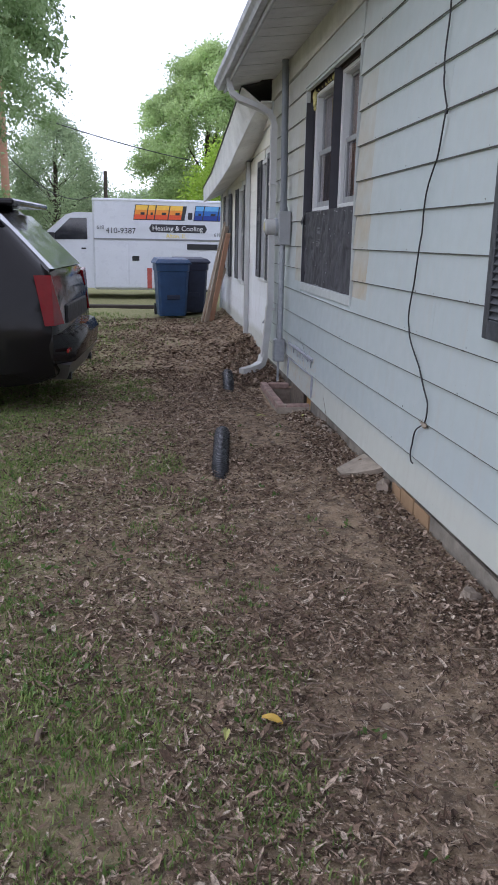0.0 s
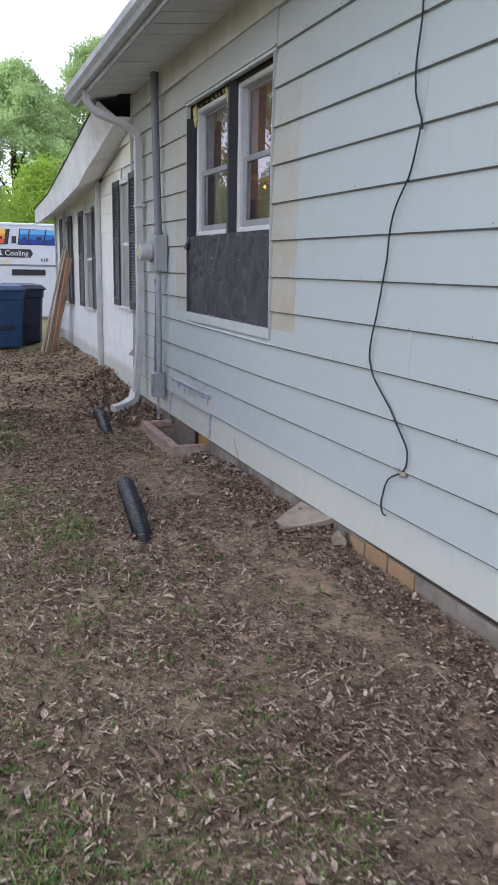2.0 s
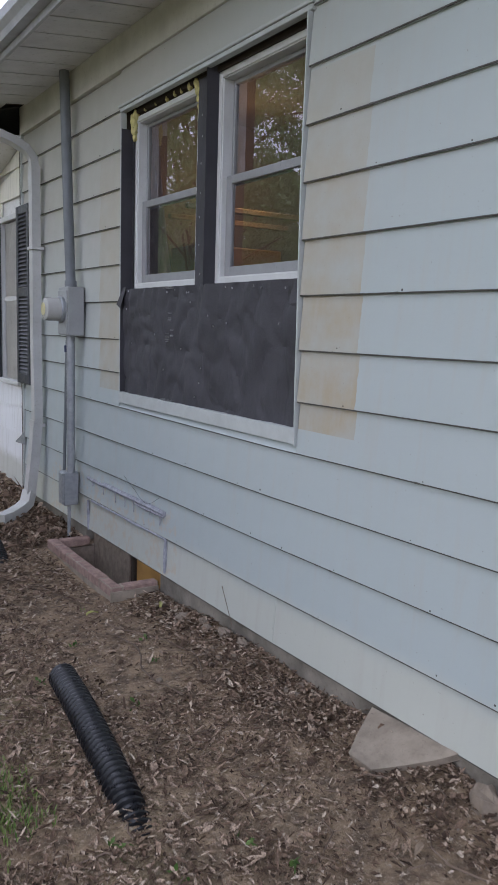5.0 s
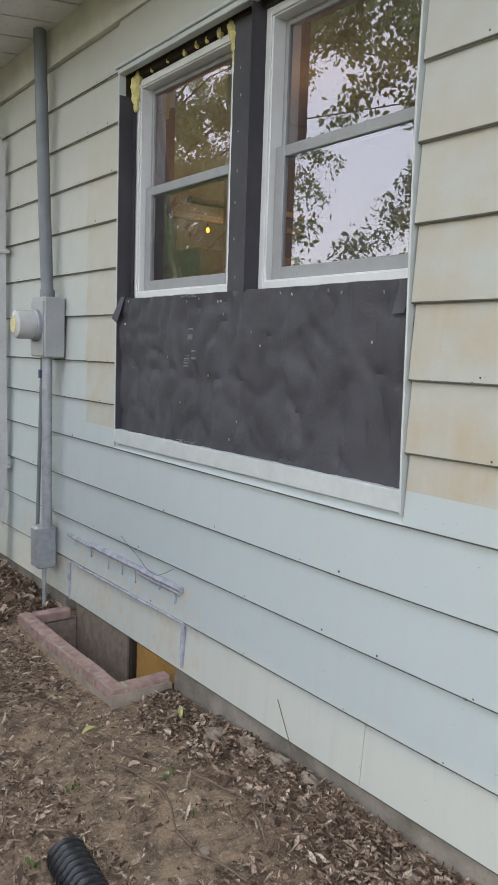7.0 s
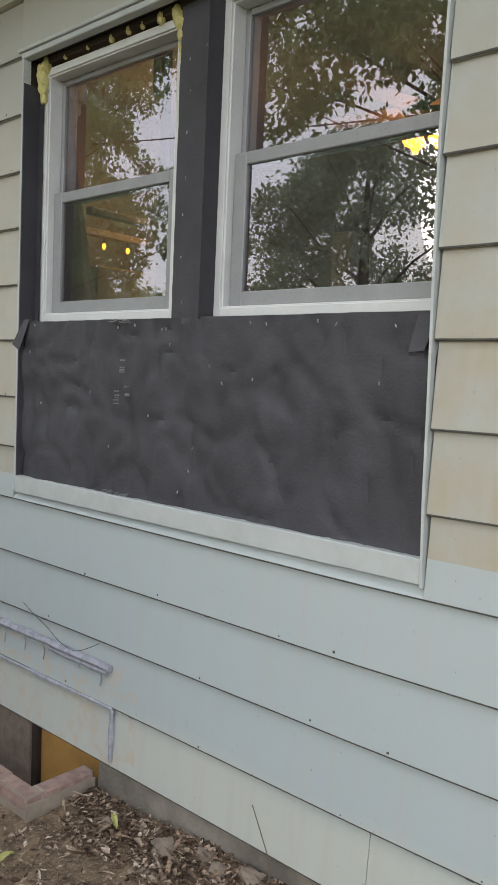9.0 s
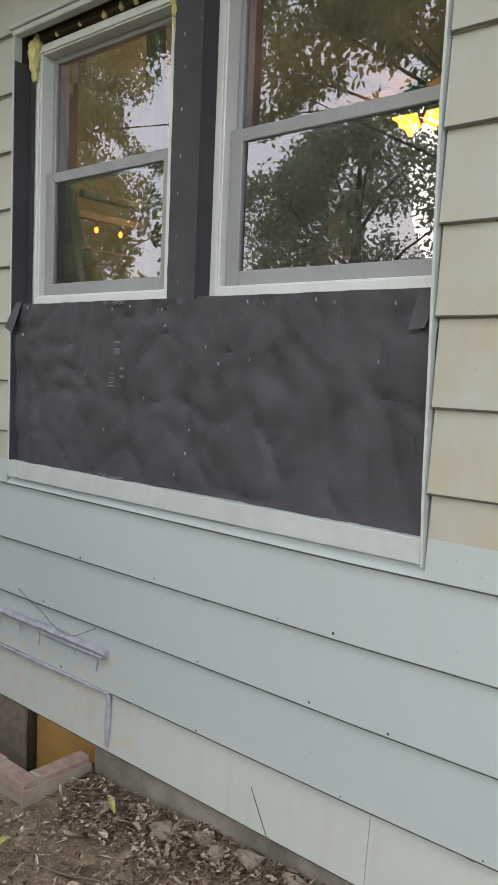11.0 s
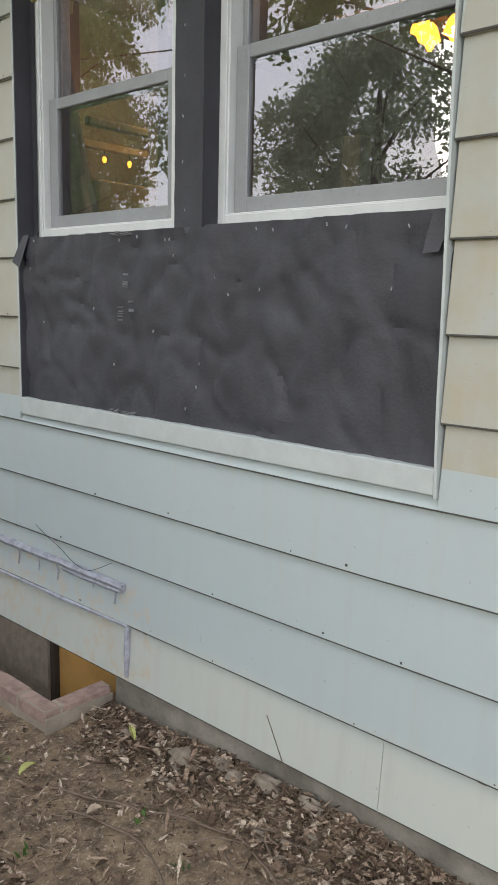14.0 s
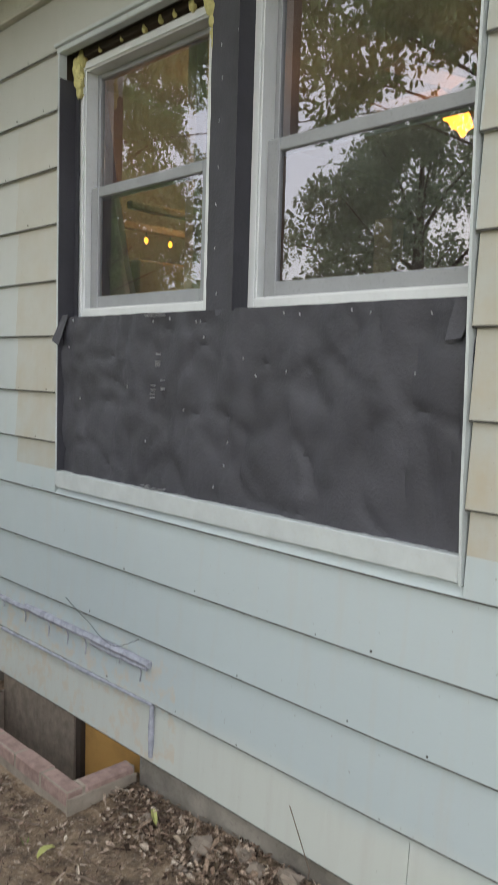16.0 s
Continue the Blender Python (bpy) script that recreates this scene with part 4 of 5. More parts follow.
B_COURSES = [0.145, 0.379, 0.619, 0.855, 1.078, 1.313, 1.545, 1.774, 2.001, 2.241, 2.478, 2.712, 2.95, 3.18]


def b_top(y):
    return 3.13 - (y - B0) * 0.47 / 2.15 if y < 12.1 else 2.66 - (y - 12.1) * 0.21 / 4.45


B_WIN = [(10.03, 10.64, 1.10, 2.57), (12.50, 13.28, 0.95, 2.37), (14.80, 15.55, 0.93, 2.35)]
gb = Geo().box(WALL + 0.05, WALL + 0.2, B0, B1, -0.5, 0.22)
setting("foundation_addition", gb, CONCRETE, "concrete foundation under the addition")
g = Geo()
g.box(WALL + 0.03, 9.0, B1 - 0.02, B1 + 0.12, 0.05, 2.45)
setting("wall_north", g, TRIM_WHITE)
part("corner_board", Geo().box(WALL - 0.025, WALL + 0.06, B1 - 0.06, B1 + 0.03, 0.1, 2.47, c=0.003), TRIM_WHITE, wall_addition)
part("post", Geo().box(WALL - 0.06, WALL + 0.0, 11.94, 12.06, 0.14, 2.68, c=0.006), SPOUT, wall_addition, "narrow off-white downspout-like post")
part("bent_flashing", Geo().loft([[(1.452, 9.905, 0.668), (1.452, 9.905, 0.548), (1.456, 9.905, 0.548)], [(1.40, 10.015, 0.568), (1.405, 10.015, 0.558), (1.41, 10.015, 0.558)]]), GALV, wall_addition, "bent scrap of metal flashing")
# dark strip laid over the corner joint paints in the crack's shade
part("corner_crack_shade", Geo().box(WALL - 0.01, WALL + 0.01, 9.955, 9.985, 0.1, 3.12, c=0.002), DARK_WOOD, wall_addition)
for k, (a, b, c, e) in enumerate(B_WIN):
    w = Geo()
    for q in ((a, a + 0.04, c, e), (b - 0.04, b, c, e)):
        w.box(WALL - 0.02, WALL + 0.06, *q, c=0.003)
    w.box(WALL - 0.018, WALL + 0.06, a + 0.04, b - 0.04, e - 0.045, e, c=0.003)
    w.box(WALL - 0.035, WALL + 0.06, a - 0.01, b + 0.01, c - 0.04, c, c=0.004)
    w.box(WALL + 0.015, WALL + 0.05, a + 0.04, b - 0.04, (c + e) / 2 - 0.02, (c + e) / 2 + 0.02, c=0.003)
    wb = setting("window_" + str(k + 2), w, VINYL, "narrow window between dark shutters")
    p = part("pane", pane_mesh(WALL + 0.030, WALL + 0.033, a + 0.04, b - 0.04, c, e - 0.045), GLASS, wb)
    p.visible_shadow = False
    part("blind", Geo().box(WALL + 0.045, WALL + 0.050, a + 0.02, b - 0.02, c, e), plain("pale_blind", (0.35, 0.34, 0.33), 0.8, vary=0.1), wb)
for y0, y1, z0, z1 in ((10.60, 10.96, 1.10, 2.58), (9.63, 9.98, 1.10, 2.60), (13.26, 13.70, 0.945, 2.375), (12.20, 12.51, 0.96, 2.385), (15.52, 15.84, 0.92, 2.36), (14.48, 14.84, 0.92, 2.36)):
    shutter(y1 - y0, z1 - z0, "narrow dark louvred shutter beside a small window", (WALL - (0.02 if y0 < 10 else 0.006), y0, z0), "shutters on the addition")
# eave of the addition: the wide fascia leans in toward its bent lower edge
FX = 1.08
top_pts = [(1.09, 9.97, 3.325), (1.09, 10.35, 3.268), (1.09, 10.70, 3.218), (1.09, 11.25, 3.140), (1.09, 11.66, 3.082), (1.09, 12.88, 2.910), (1.09, 14.51, 2.690), (1.09, 16.62, 2.43 + 0.02)]
bot_pts = [(1.30, 9.97, 3.165), (1.245, 10.35, 3.012), (1.205, 10.70, 2.885), (1.165, 11.25, 2.745), (1.13, 11.66, 2.597), (1.11, 12.88, 2.478), (1.10, 14.51, 2.375), (1.095, 16.62, 2.29)]
top_pts[-1] = (1.09, 16.62, 2.56)
g = Geo()
g.loft([[a, (a[0] + 0.02, a[1], a[2]), (b[0] + 0.02, b[1], b[2]), b] for a, b in zip(top_pts, bot_pts)])
setting("fascia_addition", g, FASCIA, "wide weathered white fascia with a bent lower edge and moss stains")
g = Geo()
g.loft([[(x + 0.02, y, z + 0.004), (WALL + 0.03, y, max(z + 0.01, b_top(min(max(y, B0), B1)))), (WALL + 0.03, y, max(z + 0.03, b_top(min(max(y, B0), B1)) + 0.02)), (x + 0.02, y, z + 0.024)] for x, y, z in bot_pts])
setting("soffit_addition", g, FASCIA, "off-white soffit of the addition")
g = Geo()
g.loft([[(FX - 0.004, y, z + 0.002), (5.2, y, z + 0.975), (5.2, y, z + 1.005), (FX - 0.004, y, z + 0.014)] for x, y, z in top_pts])
g.loft([[(5.2, y, z + 0.975), (9.3, y, z), (9.3, y, z + 0.03), (5.2, y, z + 1.005)] for x, y, z in top_pts])
setting("roof_addition", g, ROOF, "dark shingled roof of the addition")

# ---- inside the house ----
g = Geo()
g.box(WALL + 0.171, 8.9, 9.0, 9.15, 0.5, 3.36)
g.box(7.0, 7.15, 3.0, 9.0, 0.5, 3.36)
setting("wall_room", g, ROOM_WALL, "warm tan room wall")
setting("floor", Geo().box(WALL + 0.2, 8.95, Y0 + 0.2, 9.9, 0.42, 0.5), DARK_WOOD, "dark wooden floor")
setting("ceiling", Geo().box(WALL + 0.171, 8.95, Y0 + 0.2, 9.9, 3.34, 3.36), ROOM_WALL, "tan ceiling")
setting("wall_south_room", Geo().box(WALL + 0.171, 7.0, 3.0, 3.15, 0.5, 3.34), ROOM_WALL)
g = Geo()
rings = []
for z in (1.70, 2.1, 2.5, 2.95):
    t = (z - 1.7) / 1.25
    w = 0.50 - 0.38 * t ** 0.8
    ring = [(1.70 + 0.02 * math.sin(i * 1.9), 7.99 - w * i / 13, z) for i in range(14)] + [(1.73 + 0.02 * math.sin(i * 1.9), 7.99 - w * i / 13, z) for i in range(13, -1, -1)]
    rings.append(ring)
g.loft(rings)
single("curtain", g, CURTAIN, "brown curtain gathered beside the window", "curtain", smooth=True)
single("window_post", Geo().box(1.84, 1.90, 7.36, 7.42, 0.5, 3.34, c=0.004), LUMBER_RED, "bare wooden stud inside the window", "wooden post")
single("window_post", Geo().box(2.6, 2.69, 6.9, 7.0, 0.5, 2.35, c=0.004), YELLOW_WOOD, "bare wooden upright inside the room", "wooden post")
single("wooden_cabinet", Geo().box(2.36, 3.15, 8.45, 8.89, 0.5, 2.265, c=0.01), PLYWOOD, "orange wooden cabinet against the room wall", "cabinet")
for i in range(2):
    single("timber_rail", Geo().box(2.2, 3.3, 8.30 + i * 0.28, 8.35 + i * 0.28, 2.50 - 0.05 * i, 2.54 - 0.05 * i, c=0.005), YELLOW_WOOD, "bare timber rail across the room", "rail", "rails in the room")
fan = thing("ceiling_fan", "brown ceiling fan with lit warm bulbs", "ceiling fan", (3.553, 7.12, 3.34))
part("rod", Geo().tube([(0, 0, 0), (0, 0, -0.12)], 0.015, 8), DARK_WOOD, fan)
part("motor", Geo().lathe([(0.03, -0.10), (0.10, -0.12), (0.10, -0.18), (0.05, -0.21)], 20), DARK_WOOD, fan, smooth=True)
for i in range(5):
    a = 2 * math.pi * i / 5 + 0.4
    m4 = Matrix.Rotation(a, 4, "Z") @ Matrix.Rotation(0.2, 4, "X")
    part("blade", Geo().box(0.12, 0.58, -0.06, 0.06, -0.156, -0.149, m=m4, c=0.003), LUMBER_RED, fan)
for i in range(3):
    x, y = ((-0.07, 0.05), (0.05, -0.075), (0.09, 0.09))[i]
    m4 = Matrix.Translation((x, y, -0.27))
    part("bulb", Geo().lathe([(0.012, 0.06), (0.035, 0.035), (0.052, -0.01), (0.058, -0.035), (0.03, -0.05), (0.012, -0.085)], 14, m4), AMBER, fan, "glowing warm bulb", smooth=True)
for i, (x, y, z, e) in enumerate([(3.55, 7.12, 2.85, 2.2), (2.75, 8.25, 2.75, 7)]):
    lamp = new("room_light", bpy.data.lights.new("room_light", "POINT"))
    lamp.location = (x, y, z)
    lamp.data.energy, lamp.data.color, lamp.data.shadow_soft_size = e, (1.0, 0.64, 0.32), 0.12
for x, y in ((2.52, 8.60), (2.70, 8.60)):
    pend = thing("pendant_lamp", "small warm lamp hanging in the room", "lamp", (x, y, 2.452), 0, "small lamps in the room")
    part("cord", Geo().tube([(0, 0, 0), (0, 0, -0.04)], 0.004, 6), CABLE, pend)
    part("bulb", Geo().lathe([(0.007, -0.035), (0.013, -0.048), (0.011, -0.060), (0.004, -0.070)], 14), AMBER, pend, smooth=True)


# ---- wheeled bins ----
def wheeled_bin(mat, label, at, turn):
    t = thing("wheeled_bin", label, "rubbish bin", at, turn, "wheeled bins")
    b = Geo()
    rings = []
    for z, k in ((0.03, 0.80), (0.08, 0.83), (0.75, 0.93), (0.90, 0.95), (0.91, 1.0), (1.05, 1.02)):
        w, d, c = 0.33 * k, 0.38 * k, 0.05
        rings.append([(-w + c, -d, z), (w - c, -d, z), (w, -d + c, z), (w, d - c, z), (w - c, d, z), (-w + c, d, z), (-w, d - c, z), (-w, -d + c, z)])
    b.loft(rings)
    body = part("body", b, mat, t)
    part("grab_bar", Geo().box(-0.13, 0.13, -0.385, -0.36, 0.36, 0.45, c=0.01), BIN_DARK, body)
    part("rim", Geo().box(-0.36, 0.36, -0.41, 0.41, 1.045, 1.085, c=0.012), mat, t)
    part("lid", Geo().loft([[(-0.35, -0.40, 1.087), (0.35, -0.40, 1.087), (0.35, 0.40, 1.087), (-0.35, 0.40, 1.087)], [(-0.30, -0.34, 1.14), (0.30, -0.34, 1.14), (0.30, 0.38, 1.16), (-0.30, 0.38, 1.16)]]), mat, t)
    for s in (-0.30, 0.26):
        w = part("wheel", Geo().tube([(s, 0.33, 0.12), (s + 0.05, 0.33, 0.12)], 0.12, 18), RUBBER, t, smooth=True)
    part("handle", Geo().tube([(-0.28, 0.41, 1.06), (-0.28, 0.46, 1.07), (0.28, 0.46, 1.07), (0.28, 0.41, 1.06)], 0.015, 8), mat, t, smooth=True)
    return t


wheeled_bin(BIN_BLUE, "blue plastic wheeled bin with a closed lid", (0.42, 16.30, 0.03), 6)
wheeled_bin(BIN_DARK, "dark blue plastic wheeled bin behind another bin", (0.84, 17.05, 0.03), 8)

# ---- lumber leaning at the corner ----
for i, (x0, y0, x1, y1, z1, mat) in enumerate([(0.96, 15.1, 1.36, 14.75, 1.88, LUMBER), (1.04, 15.0, 1.375, 14.55, 1.80, LUMBER), (1.14, 14.95, 1.385, 14.40, 1.68, LUMBER_RED), (1.00, 15.25, 1.33, 14.95, 1.20, LUMBER_RED), (1.12, 15.15, 1.36, 14.85, 1.05, LUMBER)]):
    single("plank", Geo().tube([(x0, y0, rise(x0, y0) + 0.01), (x1, y1, z1)], 0, flat=(0.085, 0.03)), mat, "old wooden plank leaning against the addition's wall", "plank", "planks leaning on the wall")

# ---- sport utility vehicle ----
car = thing("car", "dark sport utility vehicle parked on the grass", "car", (-0.76, 6.98, 0.0), 0)
CT = Matrix.Rotation(radians(86), 4, "Z")
car.matrix_world = Matrix.Translation((-0.76, 8.12, 0.0)) @ CT @ Matrix.Diagonal((1.09, 1.07, 1.09, 1))


def car_rings():
    """Cross sections from the tail (y=0) forward (+y); x across."""
    out = []
    # y, half width low, half width at the belt, half roof, floor, belt, roof
    for y, wl, wb, wr, zf, zb, zr in ((0.0, 0.80, 0.80, 0.60, 0.42, 0.95, 1.0), (0.05, 0.93, 0.92, 0.74, 0.33, 1.06, 1.18), (0.20, 0.98, 0.96, 0.76, 0.28, 1.08, 1.32), (0.42, 0.99, 0.97, 0.75, 0.25, 1.08, 1.53), (0.62, 0.99, 0.97, 0.75, 0.25, 1.08, 1.69), (0.90, 0.99, 0.97, 0.76, 0.22, 1.07, 1.74),
                                      (2.2, 0.99, 0.97, 0.78, 0.22, 1.04, 1.77), (3.1, 0.99, 0.96, 0.72, 0.22, 1.02, 1.70), (3.75, 0.98, 0.94, 0.80, 0.22, 1.02, 1.16), (4.6, 0.96, 0.90, 0.82, 0.25, 0.92, 1.0), (4.95, 0.86, 0.80, 0.7, 0.36, 0.72, 0.80)):
        out.append([(-wl * 0.9, y, zf), (-wl, y, zf + 0.12), (-wl, y, (zf + zb) / 2), (-wb, y, zb), (-(wb + wr) / 2, y, (zb + zr) / 2 + 0.02), (-wr, y, zr - 0.04), (-wr * 0.8, y, zr), (wr * 0.8, y, zr), (wr, y, zr - 0.04),
                    ((wb + wr) / 2, y, (zb + zr) / 2 + 0.02), (wb, y, zb), (wl, y, (zf + zb) / 2), (wl, y, zf + 0.12), (wl * 0.9, y, zf)])
    return out


body = part("body", Geo().loft(car_rings()), CAR_PAINT, car, "dark glossy bodywork", smooth=True)
part("rear_window", Geo().loft([[(-0.68, 0.055, 1.20), (0.68, 0.055, 1.20), (0.68, 0.12, 1.20), (-0.68, 0.12, 1.20)], [(-0.60, 0.50, 1.64), (0.60, 0.50, 1.64), (0.60, 0.58, 1.64), (-0.60, 0.58, 1.64)]]), REAR_GLASS, car, "tilted rear window")
part("spoiler", Geo().box(-0.70, 0.70, 0.36, 0.80, 1.70, 1.75, c=0.015), CAR_PAINT, car)
part("roof_rail", Geo().tube([(-0.70, 0.7, 1.76), (-0.72, 1.4, 1.81), (-0.72, 2.6, 1.80)], 0.018, 6), CAR_TRIM, car)
part("side_window", Geo().loft([[(-0.962, 0.75, 1.13), (-0.955, 3.3, 1.10), (-0.93, 3.3, 1.10), (-0.94, 0.75, 1.13)], [(-0.83, 0.95, 1.62), (-0.83, 2.8, 1.62), (-0.80, 2.8, 1.62), (-0.80, 0.95, 1.62)]]), CAR_GLASS, car)
for s in (-1, 1):
    tl = Geo().loft([[(s * 0.74, -0.02, 0.76), (s * 0.93, 0.03, 0.76), (s * 0.96, 0.10, 0.76), (s * 0.74, 0.06, 0.76)], [(s * 0.62, 0.02, 1.14), (s * 0.93, 0.04, 1.16), (s * 0.975, 0.17, 1.16), (s * 0.62, 0.12, 1.14)]])
    part("tail_light", tl, TAIL_RED, car, "tall red tail light")
    part("reflector", Geo().box(s * 0.80 - 0.09, s * 0.80 + 0.09, -0.075, -0.055, 0.535, 0.565, c=0.005), TAIL_RED, car, "red bumper reflector")
part("bumper", Geo().loft([[(-0.93, 0.06, 0.44), (-0.70, -0.09, 0.44), (0.70, -0.09, 0.44), (0.93, 0.06, 0.44), (0.9, 0.2, 0.44), (-0.9, 0.2, 0.44)], [(-0.95, 0.04, 0.60), (-0.72, -0.11, 0.60), (0.72, -0.11, 0.60), (0.95, 0.04, 0.60), (0.9, 0.2, 0.60), (-0.9, 0.2, 0.60)],
                         [(-0.93, 0.05, 0.68), (-0.70, -0.07, 0.68), (0.70, -0.07, 0.68), (0.93, 0.05, 0.68), (0.9, 0.2, 0.68), (-0.9, 0.2, 0.68)]]), CAR_PAINT, car, smooth=True)
part("skid_plate", Geo().loft([[(-0.62, 0.0, 0.27), (0.62, 0.0, 0.27), (0.62, 0.2, 0.27), (-0.62, 0.2, 0.27)], [(-0.86, -0.075, 0.435), (0.86, -0.075, 0.435), (0.86, 0.2, 0.435), (-0.86, 0.2, 0.435)]]), CAR_SILVER, car, "silver lower bumper")
part("tailgate_step", Geo().box(-0.55, 0.55, -0.02, 0.02, 0.74, 0.90, c=0.01), CAR_TRIM, car)
part("badge", Geo().box(-0.30, 0.30, 0.025, 0.045, 0.955, 0.985, c=0.003), CAR_SILVER, car, "row of silver letters")
for y in (0.98, 3.95):
    for s in (-1, 1):
        w = part("wheel", Geo().tube([(s * 0.76, y, 0.38), (s * 0.985, y, 0.38)], 0.38, 28), RUBBER, car, smooth=True)
        part("rim", Geo().tube([(s * 0.97, y, 0.38), (s * 0.99, y, 0.38)], 0.25, 20), CAR_SILVER, w, smooth=True)
for s in (-0.6, 0.6):
    part("exhaust", Geo().tube([(s, -0.04, 0.30), (s, 0.15, 0.30)], 0.035, 12), CAR_TRIM, car)

# ---- service van ----
VX, VY = -1.42, 21.0
van = thing("service_van", "white box service van with lettering on its side", "van", (VX, VY, 0.0), 3)
part("box_body", Geo().box(0, 5.6, 0, 2.1, 0.24, 2.50, c=0.05), VAN_WHITE, van, "white box body")
part("roof_trim", Geo().box(-0.01, 5.61, -0.012, 2.11, 2.44, 2.515, c=0.02), plain("roof_trim", (0.75, 0.77, 0.8), 0.35, vary=0.05), van)
part("side_rail", Geo().box(0.02, 5.58, -0.018, 0.0, 1.50, 1.54, c=0.005), CAR_SILVER, van)
cab = Geo().loft([[(x, y, z) for x, z in ((0.0, 0.28), (0.0, 2.16), (-0.45, 2.16), (-0.66, 2.10), (-1.30, 1.54), (-2.1, 1.34), (-2.25, 1.1), (-2.25, 0.33))] for y in (0.08, 2.0)])
part("cab", cab, VAN_WHITE, van, "white cab")
part("cab_window", Geo().prism([(-0.14, 1.50), (-0.14, 2.02), (-0.55, 2.02), (-1.08, 1.52), (-1.08, 1.48)], "y", 0.065, 0.08), CAR_GLASS, van, "dark cab window")
part("mirror", Geo().box(-1.1, -0.95, -0.15, 0.05, 1.42, 1.66, c=0.02), CAR_TRIM, van)
part("door_handle", Geo().box(-0.30, -0.18, 0.06, 0.08, 1.25, 1.29), CAR_TRIM, van)
part("side_door", Geo().box(0.90, 1.42, -0.008, 0.0, 0.30, 1.46, c=0.003), VAN_WHITE, van)
part("side_door", Geo().box(0.04, 0.86, -0.008, 0.0, 0.30, 1.46, c=0.003), VAN_WHITE, van)
part("latch", Geo().box(0.98, 1.16, -0.02, -0.008, 0.98, 1.10, c=0.004), CAR_TRIM, van)
part("marker", Geo().box(1.36, 1.48, -0.018, -0.008, 0.28, 0.80), plain("red_stripe", (0.45, 0.10, 0.08), 0.5), van, "red upright marker")
part("locker_window", Geo().box(2.40, 3.2, -0.018, -0.008, 1.28, 1.42), CAR_TRIM, van)
for x in (-1.55, 3.15):
    for y in (0.06, 1.80):
        w = part("wheel", Geo().tube([(x, y, 0.37), (x, y + 0.24, 0.37)], 0.37, 24), RUBBER, van, smooth=True)
        part("rim", Geo().tube([(x, y - 0.01, 0.37), (x, y + 0.02, 0.37)], 0.2, 16), CAR_SILVER, w, smooth=True)


def words(text, size, at, mat, parent, name="lettering", shear=0.0):
    cu = bpy.data.curves.new(name, "FONT")
    cu.body, cu.size, cu.extrude, cu.shear = text, size, 0.002, shear
    tmp = bpy.data.objects.new(name, cu)
    scene.collection.objects.link(tmp)
    me = bpy.data.meshes.new_from_object(tmp.evaluated_get(bpy.context.evaluated_depsgraph_get()))
    bpy.data.objects.remove(tmp)
    me.transform(Matrix.Rotation(radians(90), 4, "X"))
    me.materials.clear()
    me.materials.append(mat)
    o = part(name, me, mat, parent)
    o.location = at
    return o


INK = plain("dark_ink", (0.03, 0.03, 0.035), 0.5, vary=0.05)
words("410-9387", 0.20, (0.32, -0.012, 1.66), INK, van)
words("618", 0.12, (0.10, -0.012, 1.76), INK, van)
words("618", 0.12, (3.10, -0.012, 1.62), INK, van)
part("banner", Geo().prism([(1.42, 1.80), (1.48, 1.70), (2.86, 1.70), (2.92, 1.80), (2.86, 1.90), (1.48, 1.90)], "y", -0.006, 0.0), INK, van)
words("Heating & Cooling", 0.175, (1.50, -0.012, 1.745), plain("white_ink", (0.8, 0.8, 0.8), 0.5, vary=0.05), van)
words("Alton, IL", 0.15, (1.85, -0.012, 1.565), plain("yellow_ink", (0.75, 0.6, 0.08), 0.5, vary=0.05), van)
ORANGE = [plain("logo_orange", c, 0.5, vary=0.1) for c in ((0.75, 0.10, 0.03), (0.85, 0.30, 0.04), (0.9, 0.55, 0.08))]
BLUES = [plain("logo_blue", c, 0.5, vary=0.1) for c in ((0.02, 0.05, 0.28), (0.04, 0.16, 0.50), (0.15, 0.42, 0.75))]
part("logo_shape", Geo().prism([(1.02, 2.00), (2.33, 2.00), (2.40, 2.36), (1.08, 2.38)], "y", -0.004, 0.0), INK, van)
part("logo_shape", Geo().prism([(2.56, 2.00), (3.55, 2.00), (3.62, 2.36), (2.62, 2.38)], "y", -0.004, 0.0), INK, van)
for cols, x0, ws in ((ORANGE, 1.04, (0.30, 0.17, 0.32, 0.32)), (BLUES, 2.58, (0.20, 0.36, 0.34))):
    x = x0
    for w in ws:
        for j in range(3):
            z = 2.02 + j * 0.115
            part("logo_shape", Geo().prism([(x + 0.02 * j, z), (x + w + 0.02 * j, z), (x + w + 0.02 + 0.02 * j, z + 0.114), (x + 0.02 + 0.02 * j, z + 0.114)], "y", -0.009, -0.005), cols[j], van, "slanted coloured logo block")
        part("logo_shape", Geo().prism([(x + w * 0.55, 2.13), (x + w * 0.9, 2.13), (x + w * 0.93, 2.19), (x + w * 0.57, 2.19)], "y", -0.012, -0.0095), INK, van)
        x += w + 0.03
part("logo_shape", Geo().prism([(2.42, 2.03), (2.53, 2.03), (2.54, 2.20), (2.43, 2.20)], "y", -0.006, 0.0), INK, van)

# low raised strip that draws the dark band across the grass
single("kerb", Geo().box(-14, 2.2, 18.35, 18.55, -0.05, 0.07, c=0.02), DARK_WOOD, "long low dark band across the grass", "kerb")

# ---- pole and wires ----
pole = thing("utility_pole", "reddish-brown wooden utility pole", "utility pole", (-5.0, 30, 0))
part("shaft", Geo().tube([(0, 0, 0), (0, 0, 9)], [0.16, 0.11], 12), LUMBER_RED, pole, smooth=True)
